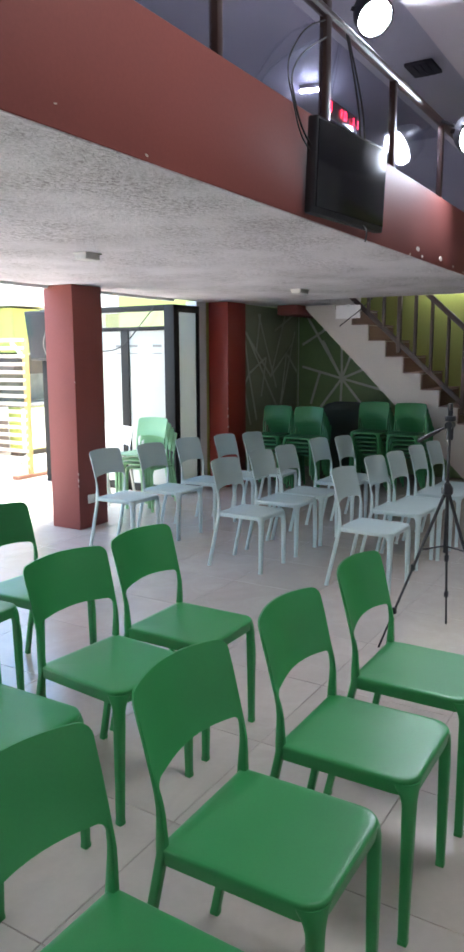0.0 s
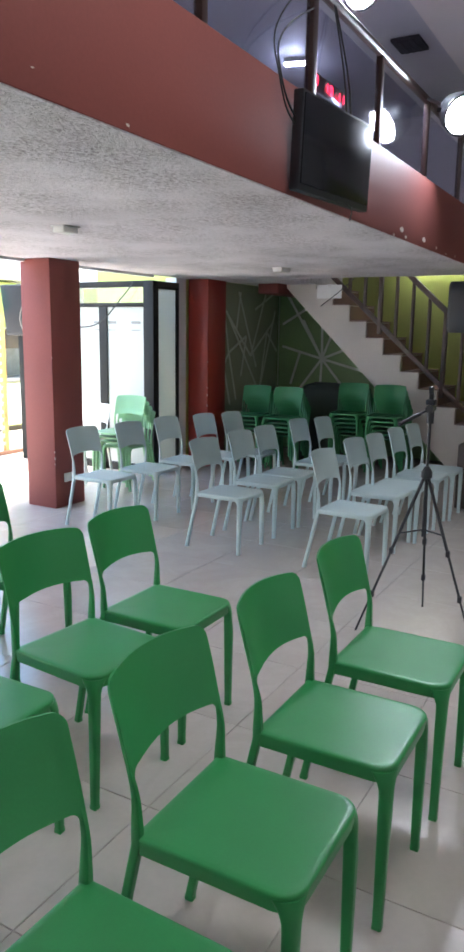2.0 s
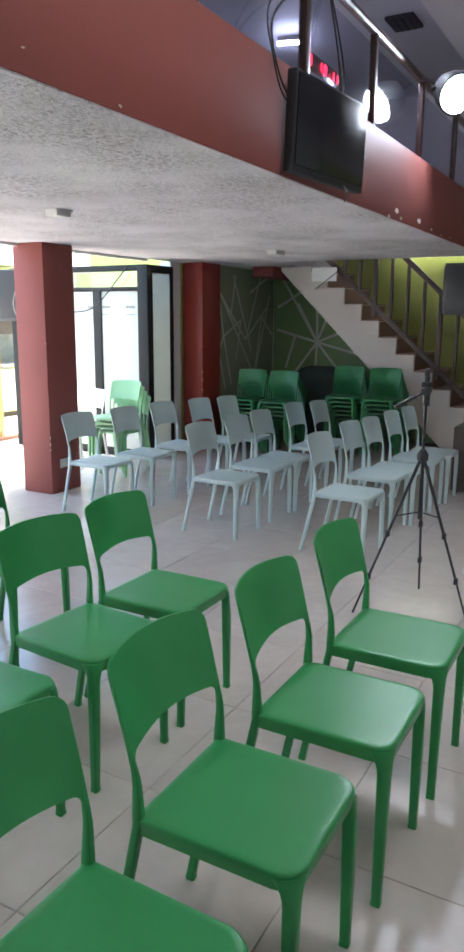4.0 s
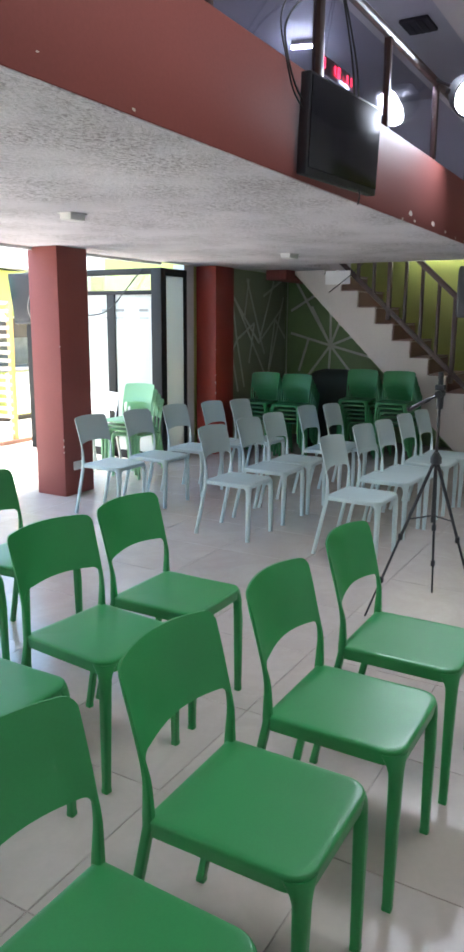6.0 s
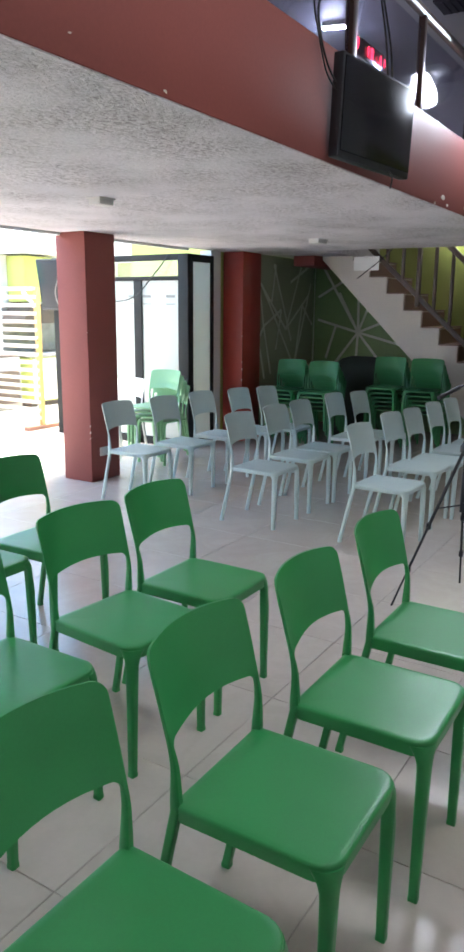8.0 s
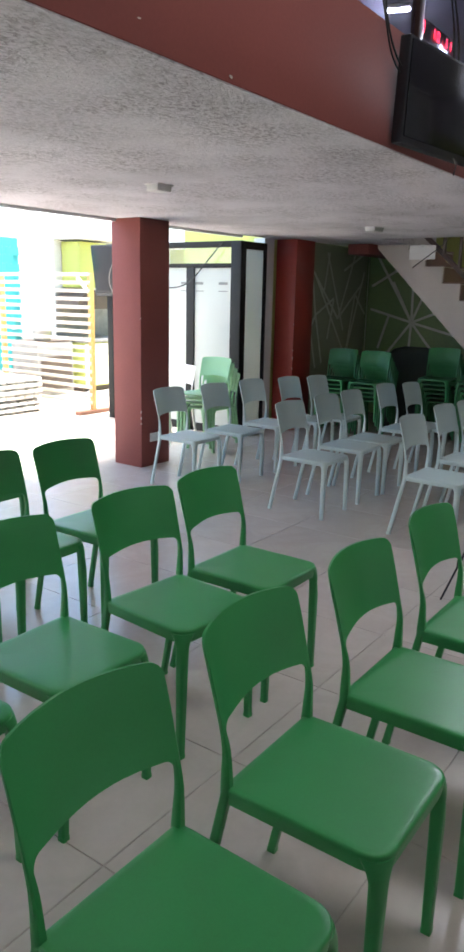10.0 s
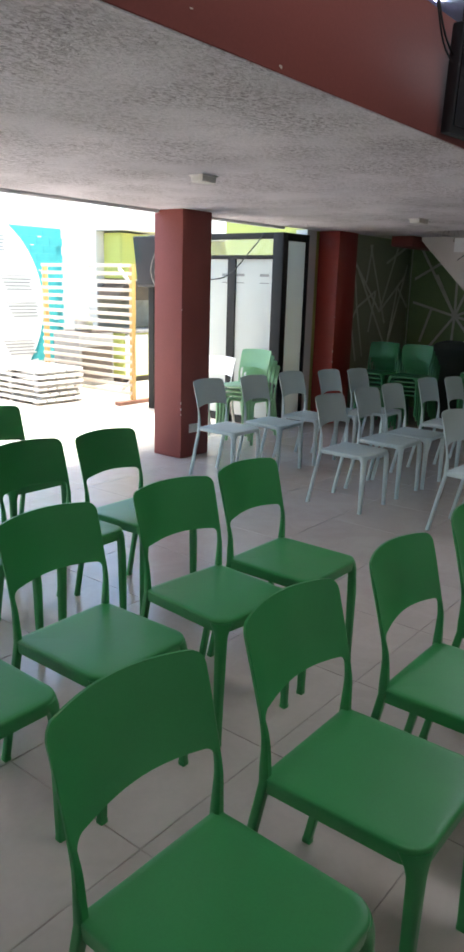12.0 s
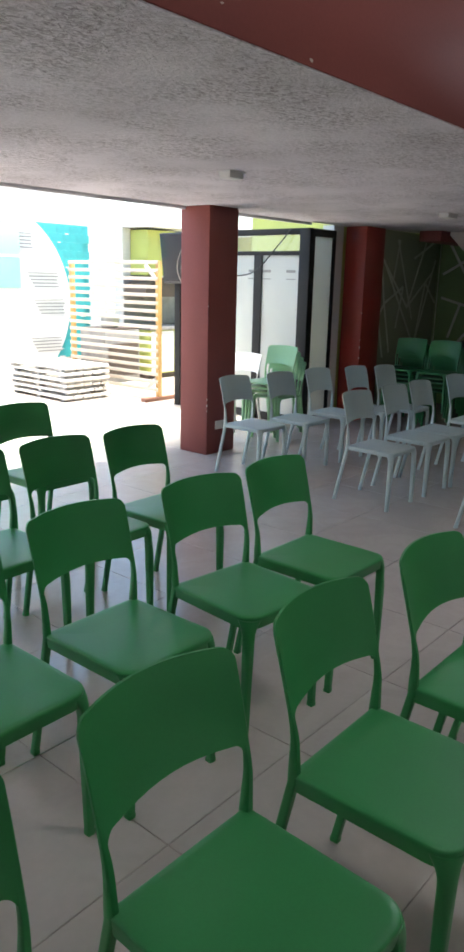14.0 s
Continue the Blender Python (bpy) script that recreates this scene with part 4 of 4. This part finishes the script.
part("hob", box(-0.34, 0.34, -0.29, 0.29, 0.8, 0.83, 0.006), DARK_OBJ, stove)
pot = empty("cooking_pot", "dark cooking pot on the stove", "pot", (7.78, 10.2, 0.83))
part("body", loft([[Vector((r * math.cos(a), r * math.sin(a), z)) for a in [k * math.tau / 20 for k in range(20)]] for r, z in ((0.12, 0), (0.14, 0.02), (0.14, 0.17), (0.13, 0.18))]), STEEL, pot)
part("lid", loft([[Vector((r * math.cos(a), r * math.sin(a), z)) for a in [k * math.tau / 20 for k in range(20)]] for r, z in ((0.142, 0.181), (0.1, 0.205), (0.02, 0.215))]), STEEL, pot)
bm = loft([[Vector((0.42 * math.cos(a) * s, y, 0.3 * math.sin(a))) for a in [math.pi * k / 12 for k in range(13)]] for y, s in ((-0.3, 1.0), (0.2, 1.0))])
part("canopy", bm, DARK_OBJ, hood)

# ---- small things ----
for x, z, s in ((2.13, 2.222, 0.006), (1.72, 2.27, 0.004), (5.02, 2.26, 0.02), (5.12, 2.225, 0.012), (5.55, 2.255, 0.022), (4.86, 2.21, 0.012), (5.9, 2.235, 0.012), (6.2, 2.22, 0.01), (6.5, 2.23, 0.008)):
    bm = bmesh.new()
    bmesh.ops.create_circle(bm, cap_ends=True, segments=7, radius=s)
    for v in bm.verts:
        v.co *= random.uniform(0.7, 1.3)
        v.co = Vector((v.co.x * 1.7, 0, v.co.y * 0.75))
    bm.normal_update()
    bmesh.ops.solidify(bm, geom=bm.faces[:], thickness=0.002)
    bmesh.ops.translate(bm, vec=(x, BEAM_Y - 0.004, z), verts=bm.verts)
    part("paint_chip", bm, CHIP, beam, "bare plaster where paint has chipped")
for px, py, face, z, s in ((5.06, 5.67, 0, 0.46, 0.012), (5.06, 5.67, 0, 0.41, 0.008), (5.06, 5.67, 0, 0.52, 0.009), (5.06, 5.67, 0, 1.35, 0.007), (7.66, 5.66, 1, 0.86, 0.012), (7.66, 5.66, 1, 0.95, 0.009), (7.66, 5.66, 1, 0.74, 0.011), (7.66, 5.66, 1, 1.25, 0.008)):
    bm = bmesh.new()
    bmesh.ops.create_icosphere(bm, subdivisions=1, radius=s)
    for v in bm.verts:
        v.co = Vector((v.co.x * 0.45, v.co.y * 0.45, v.co.z * random.uniform(1.4, 2.4))) + Vector((px + 0.004, py + 0.004, z))
    part("paint_chip", bm, CHIP, (pillar_a, pillar_b)[face], "bare plaster where the corner has chipped")
outlet = empty("power_outlet", "small white power outlet on the pillar", "outlet", (5.23, 5.67, 0.27))
part("plate", box(-0.06, 0.06, -0.014, 0, -0.04, 0.04, 0.004), LAMP_WHITE, outlet)
part("socket", box(-0.03, 0.03, -0.018, -0.0142, -0.02, 0.02, 0.003), GREY_WALL, outlet)
switch = empty("light_switch", "small light switch on the grey wall strip", "switch", (7.5, 5.952, 1.35))
part("plate", box(-0.03, 0.03, -0.012, 0, -0.05, 0.05, 0.004), LAMP_WHITE, switch)
part("rocker", box(-0.012, 0.012, -0.018, -0.0122, -0.02, 0.02, 0.002), GREY_WALL, switch)
cable("cable", [(x - SX0, y - 2.4, z) for x, y, z in ((7.97, 4.0, 2.26), (8.0, 4.02, 2.19), (8.3, 4.3, 2.07), (8.79, 4.72, 1.935), (8.86, 4.78, 1.9))], 0.005, CABLE, "thin black cable running to the stair flight", stairs)

# ---- floor: tiles on a cement bed ----
floor = structure("floor", box(-3.4, 11.4, -3.4, 11.2, -0.2, -0.004), GROUT, "beige polished porcelain tile floor with thin grey joints", "floor")
PITCH = 0.62
tile_mesh = None
rest = []
half = PITCH / 2 - 0.0014


def tile_points():
    c = 0.0018
    return [(-half, -half, -0.006), (half, -half, -0.006), (half, half, -0.006), (-half, half, -0.006),
            (-half, -half, -c), (half, -half, -c), (half, half, -c), (-half, half, -c),
            (-half + c, -half + c, 0), (half - c, -half + c, 0), (half - c, half - c, 0), (-half + c, half - c, 0)]


TILE_FACES = [(8, 9, 10, 11)] + [(i + k, i + (k + 1) % 4, i + 4 + (k + 1) % 4, i + 4 + k) for i in (0, 4) for k in range(4)]
for i in range(-7, 17):
    for j in range(-9, 15):
        x, y = 1.36 + (i + 0.5) * PITCH, 2.43 + (j + 0.5) * PITCH
        if x + half > 11.4 or y + half > 11.2 or x - half < -3.4 or y - half < -3.4:
            continue
        if -0.5 < x < 8.8 and 0.9 < y < 9.2:
            if tile_mesh is None:
                tile_mesh = bpy.data.meshes.new("tile")
                tile_mesh.from_pydata(tile_points(), [], TILE_FACES)
                tile_mesh.materials.append(TILE)
            t = new("tile", tile_mesh)
            t.parent = floor
            t.location = (x, y, 0)
        else:
            rest.append((x, y))
pts, faces = [], []
for x, y in rest:
    o = len(pts)
    pts += [(px + x, py + y, pz) for px, py, pz in tile_points()]
    faces += [tuple(v + o for v in f) for f in TILE_FACES]
me = bpy.data.meshes.new("outer_tiles")
me.from_pydata(pts, [], faces)
me.materials.append(TILE)
outer = new("outer_tiles", me)
outer.parent = floor
tagged(outer, kind="stuff")
